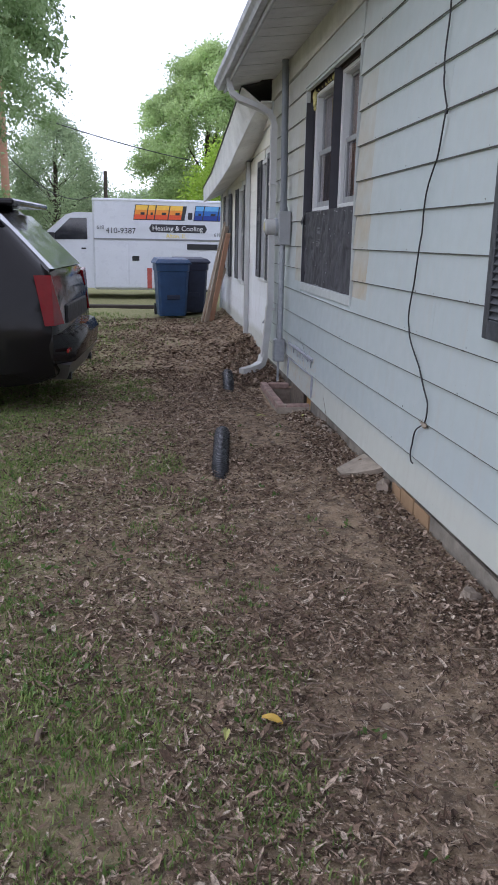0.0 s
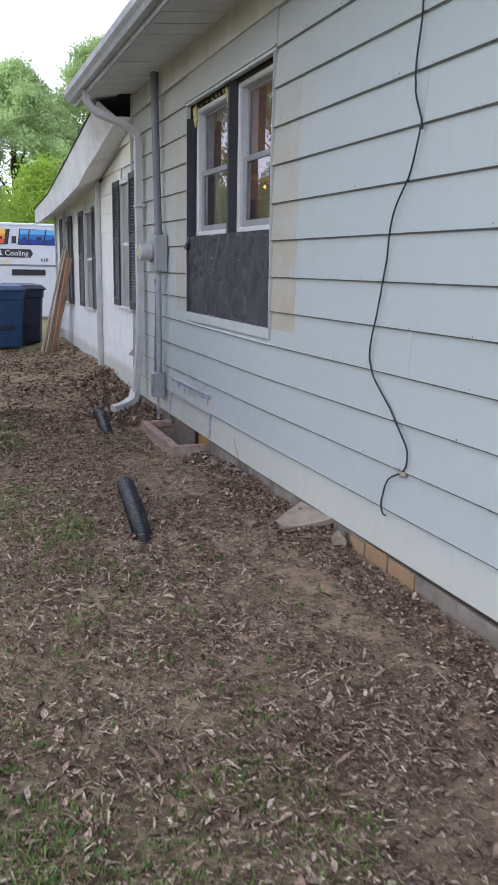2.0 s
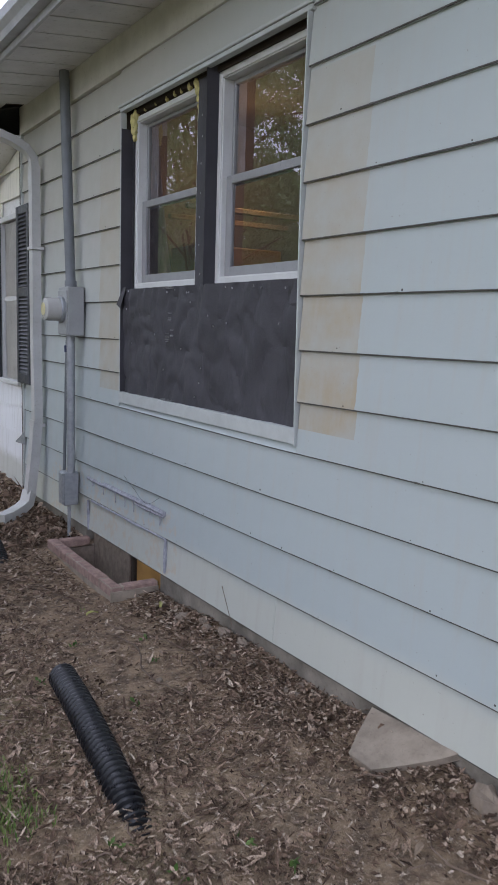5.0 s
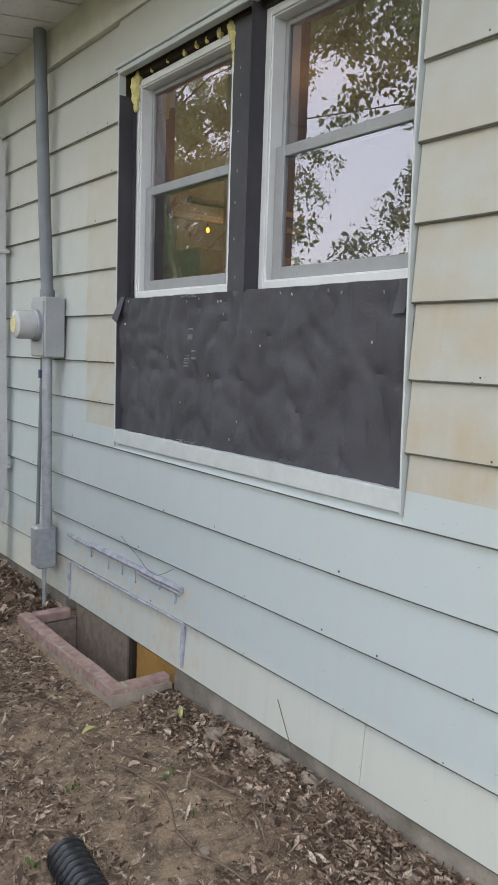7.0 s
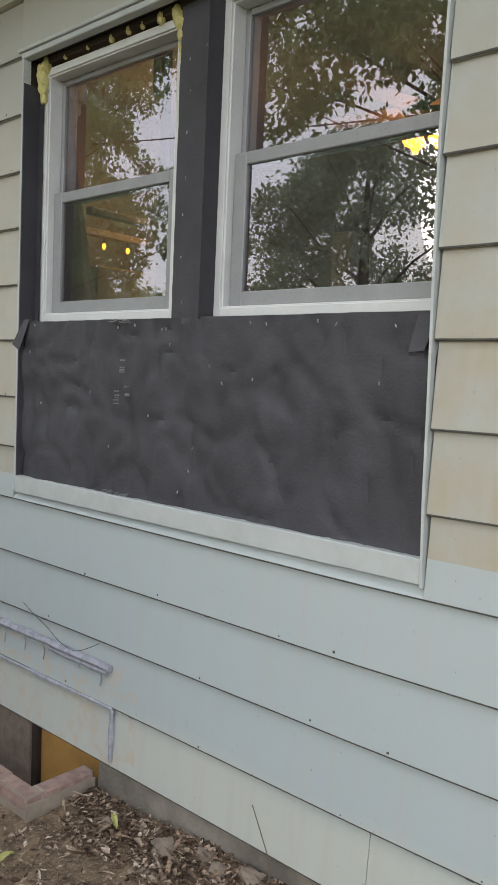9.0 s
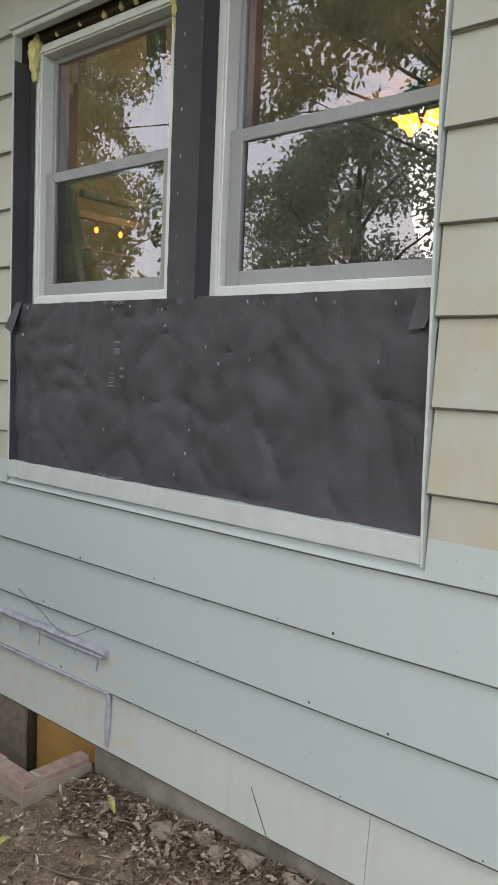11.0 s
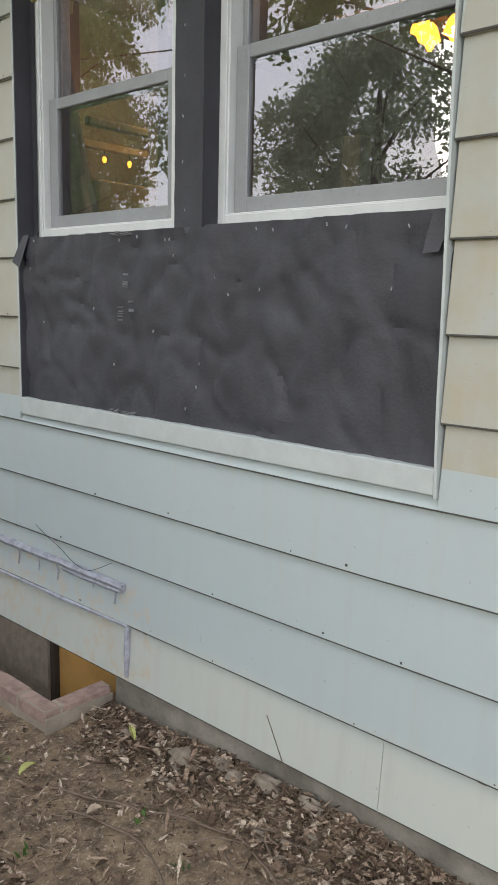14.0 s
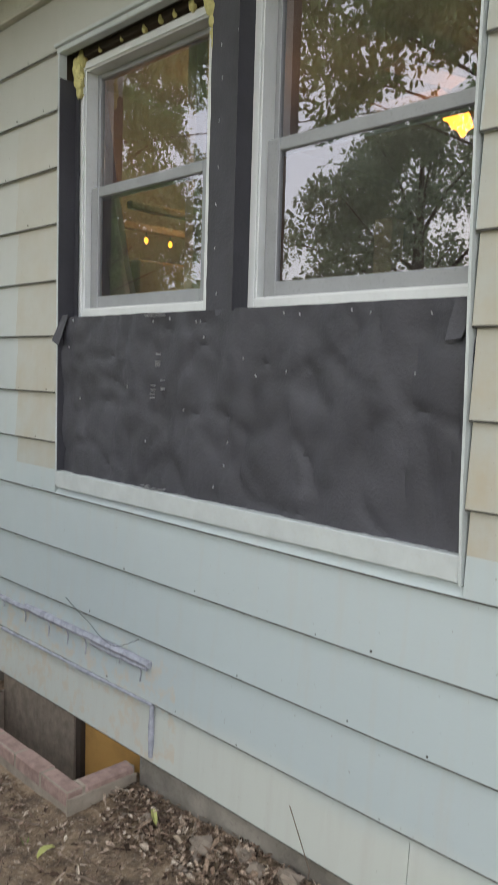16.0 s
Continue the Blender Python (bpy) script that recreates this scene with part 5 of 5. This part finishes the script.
part("crossarm", Geo().box(-0.9, 0.9, -0.05, 0.05, 8.2, 8.32), DARK_WOOD, pole)
pole2 = thing("utility_pole", "thin far grey utility pole", "utility pole", (-2.3, 46, 0))
part("shaft", Geo().tube([(0, 0, 0), (0, 0, 5.0)], 0.1, 8), BARK, pole2, smooth=True)


def sagging(a, b, sag, r, label):
    a, b = Vector(a), Vector(b)
    pts = [tuple(a + (b - a) * t - Vector((0, 0, sag * 4 * t * (1 - t)))) for t in [i / 24 for i in range(25)]]
    return single("overhead_wire", Geo().tube(pts, r, 5), CABLE, label, "overhead wire", "overhead wires")


sagging((-5.0, 30, 5.9), (5.5, 45, 5.2), 0.3, 0.022, "thin overhead wire against the sky")
sagging((-5.0, 30, 4.4), (-2.3, 46, 4.2), 1.1, 0.02, "slack overhead wire between poles")
sagging((-12, 2, 6.8), (-5.0, 30, 7.6), 0.5, 0.015, "thin overhead wire beside the trees")


# ---- trees ----
def leaves(centres, spread, per, size, seed, droop=0.0, flat=1.0):
    """Many small folded leaves round the given centres, as vertices and faces."""
    rs = np.random.RandomState(seed)
    c = np.repeat(np.array(centres, float), per, axis=0)
    n = len(c)
    p = c + rs.normal(0, 1, (n, 3)) * spread * np.array([1, 1, flat])
    d = rs.normal(0, 1, (n, 3))
    d[:, 2] -= droop
    d /= np.linalg.norm(d, axis=1)[:, None]
    s = np.cross(d, rs.normal(0, 1, (n, 3)))
    s /= np.linalg.norm(s, axis=1)[:, None] + 1e-9
    u = np.cross(d, s)
    L = size * rs.uniform(0.6, 1.35, (n, 1))
    v = np.empty((n, 4, 3))
    v[:, 0] = p
    v[:, 1] = p + d * L * 0.5 + s * L * 0.27 + u * L * 0.06
    v[:, 2] = p + d * L
    v[:, 3] = p + d * L * 0.5 - s * L * 0.27 + u * L * 0.06
    f = np.arange(n * 4).reshape(n, 4)
    return v.reshape(-1, 3), f


def raw_mesh(name, v, f, mat):
    me = bpy.data.meshes.new(name)
    me.from_pydata(v.tolist() if hasattr(v, "tolist") else v, [], f.tolist() if hasattr(f, "tolist") else f)
    me.materials.append(mat)
    return me


def tree(label, at, h, crown, mat, clumps=160, per=26, size=0.3, spread=0.5, seed=1, low=0.25, peak=1.0, trunk=0.3, group="trees", droop=0.3, hollow=0.45, extra=(), spray=0, reach=1.0):
    """crown: half widths in x and y; low: where the crown starts, as a share of the height."""
    rs = random.Random(seed)
    t = thing("tree", label, "tree", at, 0, group)
    cx, cy = crown
    pts = []
    k = 0
    while len(pts) < clumps and k < clumps * 30:
        k += 1
        a, w = rs.uniform(0, 2 * math.pi), rs.random()
        # the outline bulges low down and narrows to the top, with lobes
        prof = (math.sin(math.pi * min(1, (w * 0.93 + 0.07)) ** peak)) ** 0.65
        lobe = 1 + 0.28 * noise.noise((math.cos(a) * 1.6 + seed, math.sin(a) * 1.6, w * 3.2))
        r = (hollow + (1 - hollow) * math.sqrt(rs.random())) * prof * lobe
        if noise.noise((a * 1.2 + seed * 3, w * 5, 1.0)) < -0.34:
            continue
        pts.append((cx * r * math.cos(a), cy * r * math.sin(a), h * (low + (1 - low) * w)))
    pts += list(extra)
    if spray:
        # each bough end: a drooping spray of leaf clusters
        ends, pts = pts, []
        for q in ends:
            a = math.atan2(q[1], q[0]) + rs.uniform(-0.9, 0.9)
            l, dz = reach * rs.uniform(0.6, 1.3), rs.uniform(-0.55, 0.15)
            for j in range(spray):
                t_ = j / spray
                pts.append((q[0] + l * t_ * math.cos(a) + rs.uniform(-0.1, 0.1) * l, q[1] + l * t_ * math.sin(a) + rs.uniform(-0.1, 0.1) * l, q[2] + l * (dz * t_ - 0.35 * t_ * t_)))
    g = Geo()
    bend = [(0.02 * h * noise.noise((i, seed, 0)), 0.02 * h * noise.noise((i, seed, 9)), h * 0.9 * i / 8) for i in range(9)]
    bend[0] = (0, 0, -0.2)
    g.tube(bend, [trunk * (1.25 if i == 0 else 1 - 0.11 * i) for i in range(9)], 10)
    part("trunk", g, BARK, t, smooth=True)
    g = Geo()
    for q in pts[:: max(1, len(pts) // 26)]:
        i = min(7, max(2, int(8 * (q[2] - 0.12 * h) / (h * 0.9))))
        b = Vector(bend[i]) - Vector((0, 0, 0.05 * h))
        mid = b.lerp(Vector(q), 0.5) + Vector((0, 0, 0.03 * h))
        g.tube([b, mid, q], [trunk * 0.2, trunk * 0.1, trunk * 0.03], 6)
    part("limbs", g, BARK, t, kind="stuff", smooth=True)
    v, f = leaves(pts, spread, per, size, seed, droop)
    o = part("crown", raw_mesh("crown", v, f, mat), mat, t, kind="stuff")
    return t


tree("tall green poplar with an uneven pointed crown", (3.6, 50, 0), 12.2, (4.0, 3.6), LEAF_TALL, 260, 62, 0.17, 0.23, 3, 0.1, 0.75, 0.35, droop=-0.4, hollow=0.3, spray=8, reach=1.3)
tree("tall green poplar with an uneven pointed crown", (9.6, 52, 0), 14.6, (4.2, 4.0), LEAF_TALL, 260, 56, 0.18, 0.24, 4, 0.1, 0.8, 0.35, droop=-0.4, hollow=0.3, spray=8, reach=1.3)
tree("bright lime green young tree", (3.6, 36, 0), 5.4, (2.1, 2.0), LEAF_LIME, 240, 70, 0.15, 0.28, 5, 0.1, 0.9, 0.12)
tree("bright lime green young tree", (6.6, 37, 0), 5.0, (2.3, 2.0), LEAF_LIME, 200, 70, 0.15, 0.28, 15, 0.1, 0.9, 0.12)
tree("broad green tree behind the van", (-5.2, 48, 0), 7.7, (2.7, 3.0), LEAF_FAR, 330, 110, 0.15, 0.30, 6, 0.05, 1.0, 0.3)
tree("broad green tree behind the van", (-9.6, 46, 0), 6.6, (3.6, 3.0), LEAF_FAR, 280, 110, 0.15, 0.30, 7, 0.05, 1.0, 0.3)
for i, (x, y, h, r) in enumerate([(-16, 62, 7.5, 6), (-7, 72, 5.4, 6), (0, 75, 5.0, 6), (9, 78, 6.6, 7), (20, 70, 9, 7), (-26, 60, 9, 7)]):
    tree("far green tree on the skyline", (x, y, 0), h, (r, 4), LEAF_FAR, 200, 70, 0.34, 0.5, 20 + i, 0.03, 1.1, 0.25, "far trees")
# trees west of the yard, seen in the panes
rs = random.Random(77)
low_boughs = []
for b in range(9):
    x, y, z = 5.0 - 0.12 * b, rs.uniform(-8.6, -6.2), 6.2 - 0.33 * b
    for k in range(7):
        low_boughs.append((x + rs.uniform(-1.3, 0.15), y + rs.uniform(-0.5, 0.5), z + rs.uniform(-0.3, 0.3)))
tree("large broad-leaved tree overhanging the yard", (-6.7, 22.6, 0), 11.5, (4.0, 3.4), LEAF_MID, 130, 62, 0.115, 0.13, 11, 0.27, 1.0, 0.2, droop=1.0, hollow=0.45, extra=low_boughs[::3], spray=7, reach=1.2)
tree("large broad-leaved tree overhanging the yard", (-8.2, 8.7, 0), 11.0, (4.2, 3.2), LEAF_MID, 95, 62, 0.115, 0.13, 17, 0.47, 1.0, 0.2, spray=7, reach=1.2, extra=[(rs.uniform(2.4, 5.2), rs.uniform(-0.4, 3.8), rs.uniform(5.1, 7.9)) for i in range(30)] + [(rs.uniform(2.4, 5.0), rs.uniform(4.4, 6.6), rs.uniform(6.4, 8.4)) for i in range(9)], droop=1.0, hollow=0.45)
tree("large dense tree beyond the yard", (-18.0, 19.3, 0), 9.7, (5.0, 4.9), LEAF_DARK, 230, 27, 0.19, 0.22, 12, 0.04, 0.85, 0.4, hollow=0.15, spray=6, reach=1.4)
tree("large dense tree beyond the yard", (-15.0, 35.5, 0), 9.5, (4.0, 4.0), LEAF_DARK, 400, 56, 0.2, 0.4, 13, 0.05, 0.9, 0.4, hollow=0.3)
for i, (x, y, h, r) in enumerate([(-44, 62, 9, 7), (-52, 50, 9.5, 7), (-56, 40, 10, 8), (-60, 26, 11, 8), (-36, 72, 9, 8), (-50, 12, 10, 8), (-47, 56, 8, 6), (-34, 58, 8, 6)]):
    tree("far dark tree on the western skyline", (x, y, 0), h, (r, r), LEAF_FAR, 240, 40, 0.5, 0.6, 40 + i, 0.02, 1.1, 0.25, "far trees")

# ---- litter on the soil ----
def scatter(n, seed, box, size, ratio, thick, curl, mat, name, label, lift=0.004, dens=None, tilt=0.5):
    """Curled scraps lying on the soil: each six corners and a fold."""
    rs = np.random.RandomState(seed)
    x0, x1, y0, y1 = box
    v, f = [], []
    made = tries = 0
    while made < n and tries < n * 6:
        tries += 1
        x, y = rs.uniform(x0, x1), rs.uniform(y0, y1)
        if WX0 - 0.1 < x and WY0 - 0.1 < y < WY1 + 0.1:
            continue
        d = noise.noise((x * 1.5, y * 1.5, 9.0)) + 0.5 * noise.noise((x * 5, y * 5, 3.0))
        if dens is not None and rs.random() > dens(x, y, d):
            continue
        made += 1
        L = size * min(2.2, math.exp(rs.normal(0, 0.4)))
        W = L * ratio * rs.uniform(0.6, 1.4)
        a = rs.uniform(0, 2 * math.pi)
        ca, sa = math.cos(a), math.sin(a)
        tx, ty = rs.normal(0, tilt), rs.normal(0, tilt)
        z = rise(x, y) + lift + rs.uniform(0, 0.006) + 0.3 * L * abs(tx)
        c = curl * L * rs.uniform(0.3, 1.4)
        k = len(v)
        jit = rs.normal(0, 0.11, 16)
        for q, (u, w, h) in enumerate(((-0.5, 0, 0.3), (-0.12, 0.5, 1), (-0.12, -0.5, 1), (0.16, 0.42, 0.8), (0.16, -0.42, 0.8), (0.5, 0, 0.5), (-0.12, 0, 0), (0.16, 0, 0))):
            px, py = (u + jit[q]) * L, (w + jit[q + 8] * 1.3) * W
            v.append((x + px * ca - py * sa, y + px * sa + py * ca, z + h * c + px * tx * 0.6 + py * ty * 0.6))
        f += [(k, k + 2, k + 6), (k, k + 6, k + 1), (k + 2, k + 4, k + 7, k + 6), (k + 6, k + 7, k + 3, k + 1), (k + 4, k + 5, k + 7), (k + 7, k + 5, k + 3)]
    return tagged(new(name, raw_mesh(name, v, f, mat)), label, name.replace("_", " "), kind="stuff")


def litter_density(x, y, d):
    k = 0.72 + 0.9 * d
    if x < -0.9:
        k *= 0.55
    if 1.0 < x and 3.2 < y < 4.6:
        k *= 0.35
    if 0.7 < x and 6.0 < y < 7.5:
        k *= 0.35 if x < 1.32 else 1.6
    return max(0.04, min(1, k))


AREA = (-2.4, 1.47, 0.6, 9.8)
scatter(95000, 1, AREA, 0.0140, 0.42, 0, 0.16, LITTER, "leaf_litter", "brown crumbled leaf litter on bare soil", dens=litter_density)
scatter(20000, 2, (-2.2, 1.47, 1.0, 8.8), 0.020, 0.5, 0, 0.2, LITTER, "dry_leaves", "curled dry brown leaves on the soil", dens=litter_density, tilt=0.6)
scatter(20000, 3, (-3.0, 1.47, 9.0, 16.0), 0.032, 0.4, 0, 0.2, LITTER, "leaf_litter", "brown leaf litter farther along the wall", dens=litter_density)
scatter(5000, 4, (1.18, 1.44, 2.5, 7.1), 0.017, 0.6, 0, 0.25, LITTER, "dry_leaves", "dry leaves gathered along the foundation", tilt=0.5, lift=0.012)
scatter(2200, 5, (0.9, 1.44, 8.4, 11.5), 0.036, 0.45, 0, 0.25, LITTER, "dry_leaves", "reddish dry leaves round the downspout", tilt=0.8, lift=0.015)
scatter(42000, 6, AREA, 0.030, 0.18, 0, 0.08, LITTER, "wood_chips", "small wood chips and stems on the soil", dens=litter_density, lift=0.006)

# twigs and sticks
rs = random.Random(5)
g = Geo()
for i in range(900):
    x, y = rs.uniform(-1.8, 1.4), rs.uniform(1.0, 8.6)
    if x > 1.1 and 7.1 < y < 8.5:
        continue
    a, L = rs.uniform(0, 6.28), rs.uniform(0.04, 0.2)
    r = rs.uniform(0.0012, 0.0035)
    z = rise(x, y) + 0.006
    bx, by = rs.uniform(-0.2, 0.2) * L, rs.uniform(-0.2, 0.2) * L
    g.tube([(x, y, z), (x + L * 0.5 * math.cos(a) + bx, y + L * 0.5 * math.sin(a) + by, z + rs.uniform(0, 0.014)), (x + L * math.cos(a), y + L * math.sin(a), z + rs.uniform(-0.003, 0.012))], r, 4)
tagged(new("twigs", shape("twigs", g, TWIG, fix=False)), "thin dry twigs scattered over the soil", "twigs", kind="stuff")
for i, (x, y, a, L, r) in enumerate([(-0.02, 3.05, 95, 0.17, 0.011), (0.03, 2.98, 70, 0.13, 0.009), (-0.42, 2.3, 80, 0.14, 0.012), (1.0, 3.05, 60, 0.16, 0.010), (-0.9, 3.2, 20, 0.15, 0.008), (0.55, 2.25, 10, 0.13, 0.008), (0.8, 2.2, 120, 0.12, 0.009), (0.2, 2.7, 150, 0.1, 0.009)]):
    a = radians(a)
    z = rise(x, y) + r
    pts = [(x + L * t * math.cos(a) + 0.008 * math.sin(t * 5 + i), y + L * t * math.sin(a), z + 0.004 * math.sin(t * 7)) for t in (0, 0.25, 0.5, 0.75, 1)]
    single("stick", Geo().tube(pts, [r * 0.8, r, r * 0.95, r * 0.85, r * 0.6], 7), TWIG, "short broken brown stick on the soil", "stick", "sticks on the soil", smooth=True)
for i, pts in enumerate([[(0.60, 7.9, 0), (0.85, 7.75, 0), (0.92, 7.45, 0), (1.05, 7.2, 0)], [(0.95, 6.75, 0), (1.0, 6.45, 0), (0.92, 6.2, 0), (0.98, 5.9, 0)], [(0.98, 6.9, 0), (1.08, 6.6, 0), (1.2, 6.25, 0), (1.12, 6.0, 0)]]):
    q = smooth_path(pts, 6)
    single("root", Geo().tube([(x, y, rise(x, y) + 0.006 + 0.012 * abs(math.sin(j * 0.9))) for j, (x, y, z) in enumerate(q)], 0.0042, 5), TWIG, "thin bare root lying on the soil", "root", "roots on the soil", smooth=True)


# fallen coloured leaves
def fallen(x, y, L, W, turn, mat, label):
    g = Geo()
    rows = []
    for i in range(7):
        u = i / 6
        w = W * math.sin(math.pi * (0.06 + 0.88 * u)) ** 0.8 / 2
        zc = 0.006 + 0.012 * math.sin(u * 3.0)
        rows.append([(u * L - L / 2, -w, zc + 0.01 * W / 0.04), (u * L - L / 2, 0, zc), (u * L - L / 2, w, zc + 0.008)])
    for r_ in rows:
        g.v += r_
    for i in range(6):
        for j in range(2):
            k = i * 3 + j
            g.f.append((k, k + 1, k + 4, k + 3))
    o = single("fallen_leaf", g, mat, label, "leaf", "fallen leaves", True)
    o.matrix_world = pose(x, y, rise(x, y) + 0.008, rng.uniform(-12, 12), rng.uniform(-12, 12), turn)


fallen(0.36, 2.33, 0.075, 0.040, 160, YELLOW_LEAF, "orange-yellow fallen leaf on the soil")
fallen(0.20, 2.27, 0.085, 0.022, 80, PALE_LEAF, "pale curled fallen leaf on the soil")
fallen(-0.80, 2.85, 0.08, 0.04, 30, YELLOW_LEAF, "dull yellow fallen leaf in the grass")
fallen(1.36, 6.93, 0.10, 0.022, 60, PALE_LEAF, "pale yellow-green leaf beside the brick rim")
fallen(0.98, 7.03, 0.085, 0.035, 20, PALE_LEAF, "pale yellow-green leaf on the soil")
for i in range(26):
    x, y = rng.uniform(-1.5, 1.35), rng.uniform(1.4, 7.0)
    fallen(x, y, rng.uniform(0.04, 0.075), rng.uniform(0.018, 0.034), rng.uniform(0, 360), DRY_LEAF, "dry tan fallen leaf on the soil")


# grass blades and weeds
def blades(n, seed, box, h, mat, name, label, dens):
    rs = np.random.RandomState(seed)
    v, f = [], []
    made = tries = 0
    while made < n and tries < n * 12:
        tries += 1
        x, y = rs.uniform(box[0], box[1]), rs.uniform(box[2], box[3])
        if rs.random() > dens(x, y):
            continue
        made += 1
        z = rise(x, y)
        for b in range(4):
            a = rs.uniform(0, 6.28)
            H, w = h * rs.uniform(0.4, 1.2), 0.0016 + 0.0012 * rs.random()
            lx, ly = math.cos(a) * H * rs.uniform(0.2, 1.0), math.sin(a) * H * rs.uniform(0.2, 1.0)
            px, py = -math.sin(a) * w, math.cos(a) * w
            ox, oy = rs.normal(0, 0.012), rs.normal(0, 0.012)
            k = len(v)
            v += [(x + ox - px, y + oy - py, z), (x + ox + px, y + oy + py, z), (x + ox + lx * 0.4 + px, y + oy + ly * 0.4 + py, z + H * 0.7), (x + ox + lx * 0.4 - px, y + oy + ly * 0.4 - py, z + H * 0.7), (x + ox + lx, y + oy + ly, z + H)]
            f += [(k, k + 1, k + 2, k + 3), (k + 3, k + 2, k + 4)]
    return tagged(new(name, raw_mesh(name, v, f, mat)), label, "grass", kind="stuff")


def grass_density(x, y):
    d = noise.noise((x * 1.3, y * 1.3, 20.0)) + 0.6 * noise.noise((x * 4, y * 4, 21.0))
    for px, py, pr in ((0.35, 2.05, 0.16), (-0.40, 2.55, 0.2), (-0.42, 2.9, 0.12), (-0.15, 2.36, 0.15), (0.05, 5.5, 0.2), (-0.1, 4.2, 0.15)):
        d += 1.3 * math.exp(-((x - px) ** 2 + (y - py) ** 2) / (pr * pr))
    k = 0.9 * d + (-x - 0.15) * 0.55 + (0.33 if y < 3 and x < 0.5 else 0.1 if x < 0 else 0)
    return max(0.0, min(1, k))


blades(36000, 8, (-3.0, 1.0, 1.0, 9.0), 0.030, GRASS, "grass", "short sparse grass between the leaf litter", grass_density)
blades(7000, 9, (-4.5, 1.0, 9.0, 17.0), 0.06, GRASS, "grass", "short grass beside the parked car", grass_density)
rs = random.Random(12)
spots = []
for i in range(260):
    x, y = rs.uniform(-1.4, 1.1), rs.uniform(1.6, 6.8)
    if x < -0.1 or rs.random() < 0.25:
        spots.append((x, y, rise(x, y) + 0.012))
v, f = leaves(spots, 0.016, 7, 0.028, 31, -0.6, 0.4)
tagged(new("weeds", raw_mesh("weeds", v, f, WEED)), "small green weeds in the soil", "weeds", kind="stuff")

# ---- bricks of the well's rim ----
def brick_run(n, a, b, horizontal):
    for i in range(n):
        u0, u1 = a + (b - a) * i / n + 0.003, a + (b - a) * (i + 1) / n - 0.003
        dz = rng.uniform(-0.004, 0.004)
        if horizontal:
            g = Geo().box(BX0 + rng.uniform(-0.004, 0.004), WX0 + 0.005, u0, u1, 0.022, 0.088 + dz, c=0.008)
        else:
            g = Geo().box(u0, u1, b2[0], b2[1], 0.022, 0.088 + dz, c=0.008)
        part("brick", g, OLD_BRICK, well)


brick_run(6, 7.20, 8.40, True)
for b2 in ((7.20, 7.27), (8.335, 8.40)):
    brick_run(1, WX0 + 0.008, 1.47, False)
g = Geo()
g.box(BX0 + 0.006, WX0 - 0.006, 7.206, 8.39, -0.2, 0.084).box(WX0, 1.47, 7.206, 7.266, -0.2, 0.084)
part("mortar", g, CONCRETE, well)
part("outer_face", Geo().box(BX0 - 0.002, 1.47, 7.192, 7.2, -0.2, 0.06), CONCRETE, well)

# ---- clapboards ----
rb = random.Random(3)
for i in range(len(COURSES) - 1):
    z0, z1 = COURSES[i], COURSES[i + 1]
    if i == 0:
        cuts = [Y0, 2.0, 5.93, 7.083, 8.35, Y1 - 0.013]
    else:
        cuts = [Y0, rb.choice((0.8, 1.6, 2.4)), Y1 - 0.013]
        if i in (4, 9):
            cuts.insert(2, 4.06)
    for a, b in zip(cuts, cuts[1:]):
        spans = [(a, b, z0, z1)]
        if z1 > oz0 + 0.01 and z0 < oz1 - 0.01 and b > oy0:
            spans = [(a, (5.797 if z1 > 2.96 else EDGE((z0 + z1) / 2) - 0.004), z0, z1), (oy1 + 0.003, b, z0, z1)]
        for y0, y1, c, e in spans:
            if y1 - y0 > 0.02:
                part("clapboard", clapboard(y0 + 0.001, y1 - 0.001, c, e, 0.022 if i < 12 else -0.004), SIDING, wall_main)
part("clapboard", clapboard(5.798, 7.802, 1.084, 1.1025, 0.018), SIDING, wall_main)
part("clapboard", Geo().box(WALL - 0.003, WALL + 0.028, 5.80, 7.80, 2.986, 3.186), SIDING, wall_main)
for i in range(len(B_COURSES) - 1):
    z0, z1 = B_COURSES[i], B_COURSES[i + 1]
    holes = sorted([(a - 0.0, b + 0.0) for a, b, c, e in B_WIN if z1 > c + 0.02 and z0 < e - 0.02])
    y = B0 + 0.04
    end = B1 - 0.06
    if z0 > b_top(B1):
        end = min(end, 12.1 + (2.66 - z0) * 4.45 / 0.21 if z0 < 2.66 else B0 + (3.13 - z0) * 2.15 / 0.47)
    for a, b in holes + [(end, end)]:
        if a > end:
            a = end
        if a - y > 0.03:
            # the upper corner follows the sloping eave
            g = Geo()
            ring = []
            for yy in (y, a - 0.002):
                t = min(z1 + 0.02, max(z0 + 0.004, b_top(yy) - 0.002))
                ring.append([(WALL, yy, z0), (WALL + 0.014, yy, z0), (WALL + 0.026, yy, t), (WALL + 0.012, yy, t)])
            g.loft(ring)
            part("clapboard", g, SIDING_LIT, wall_addition)
        y = max(y, b)
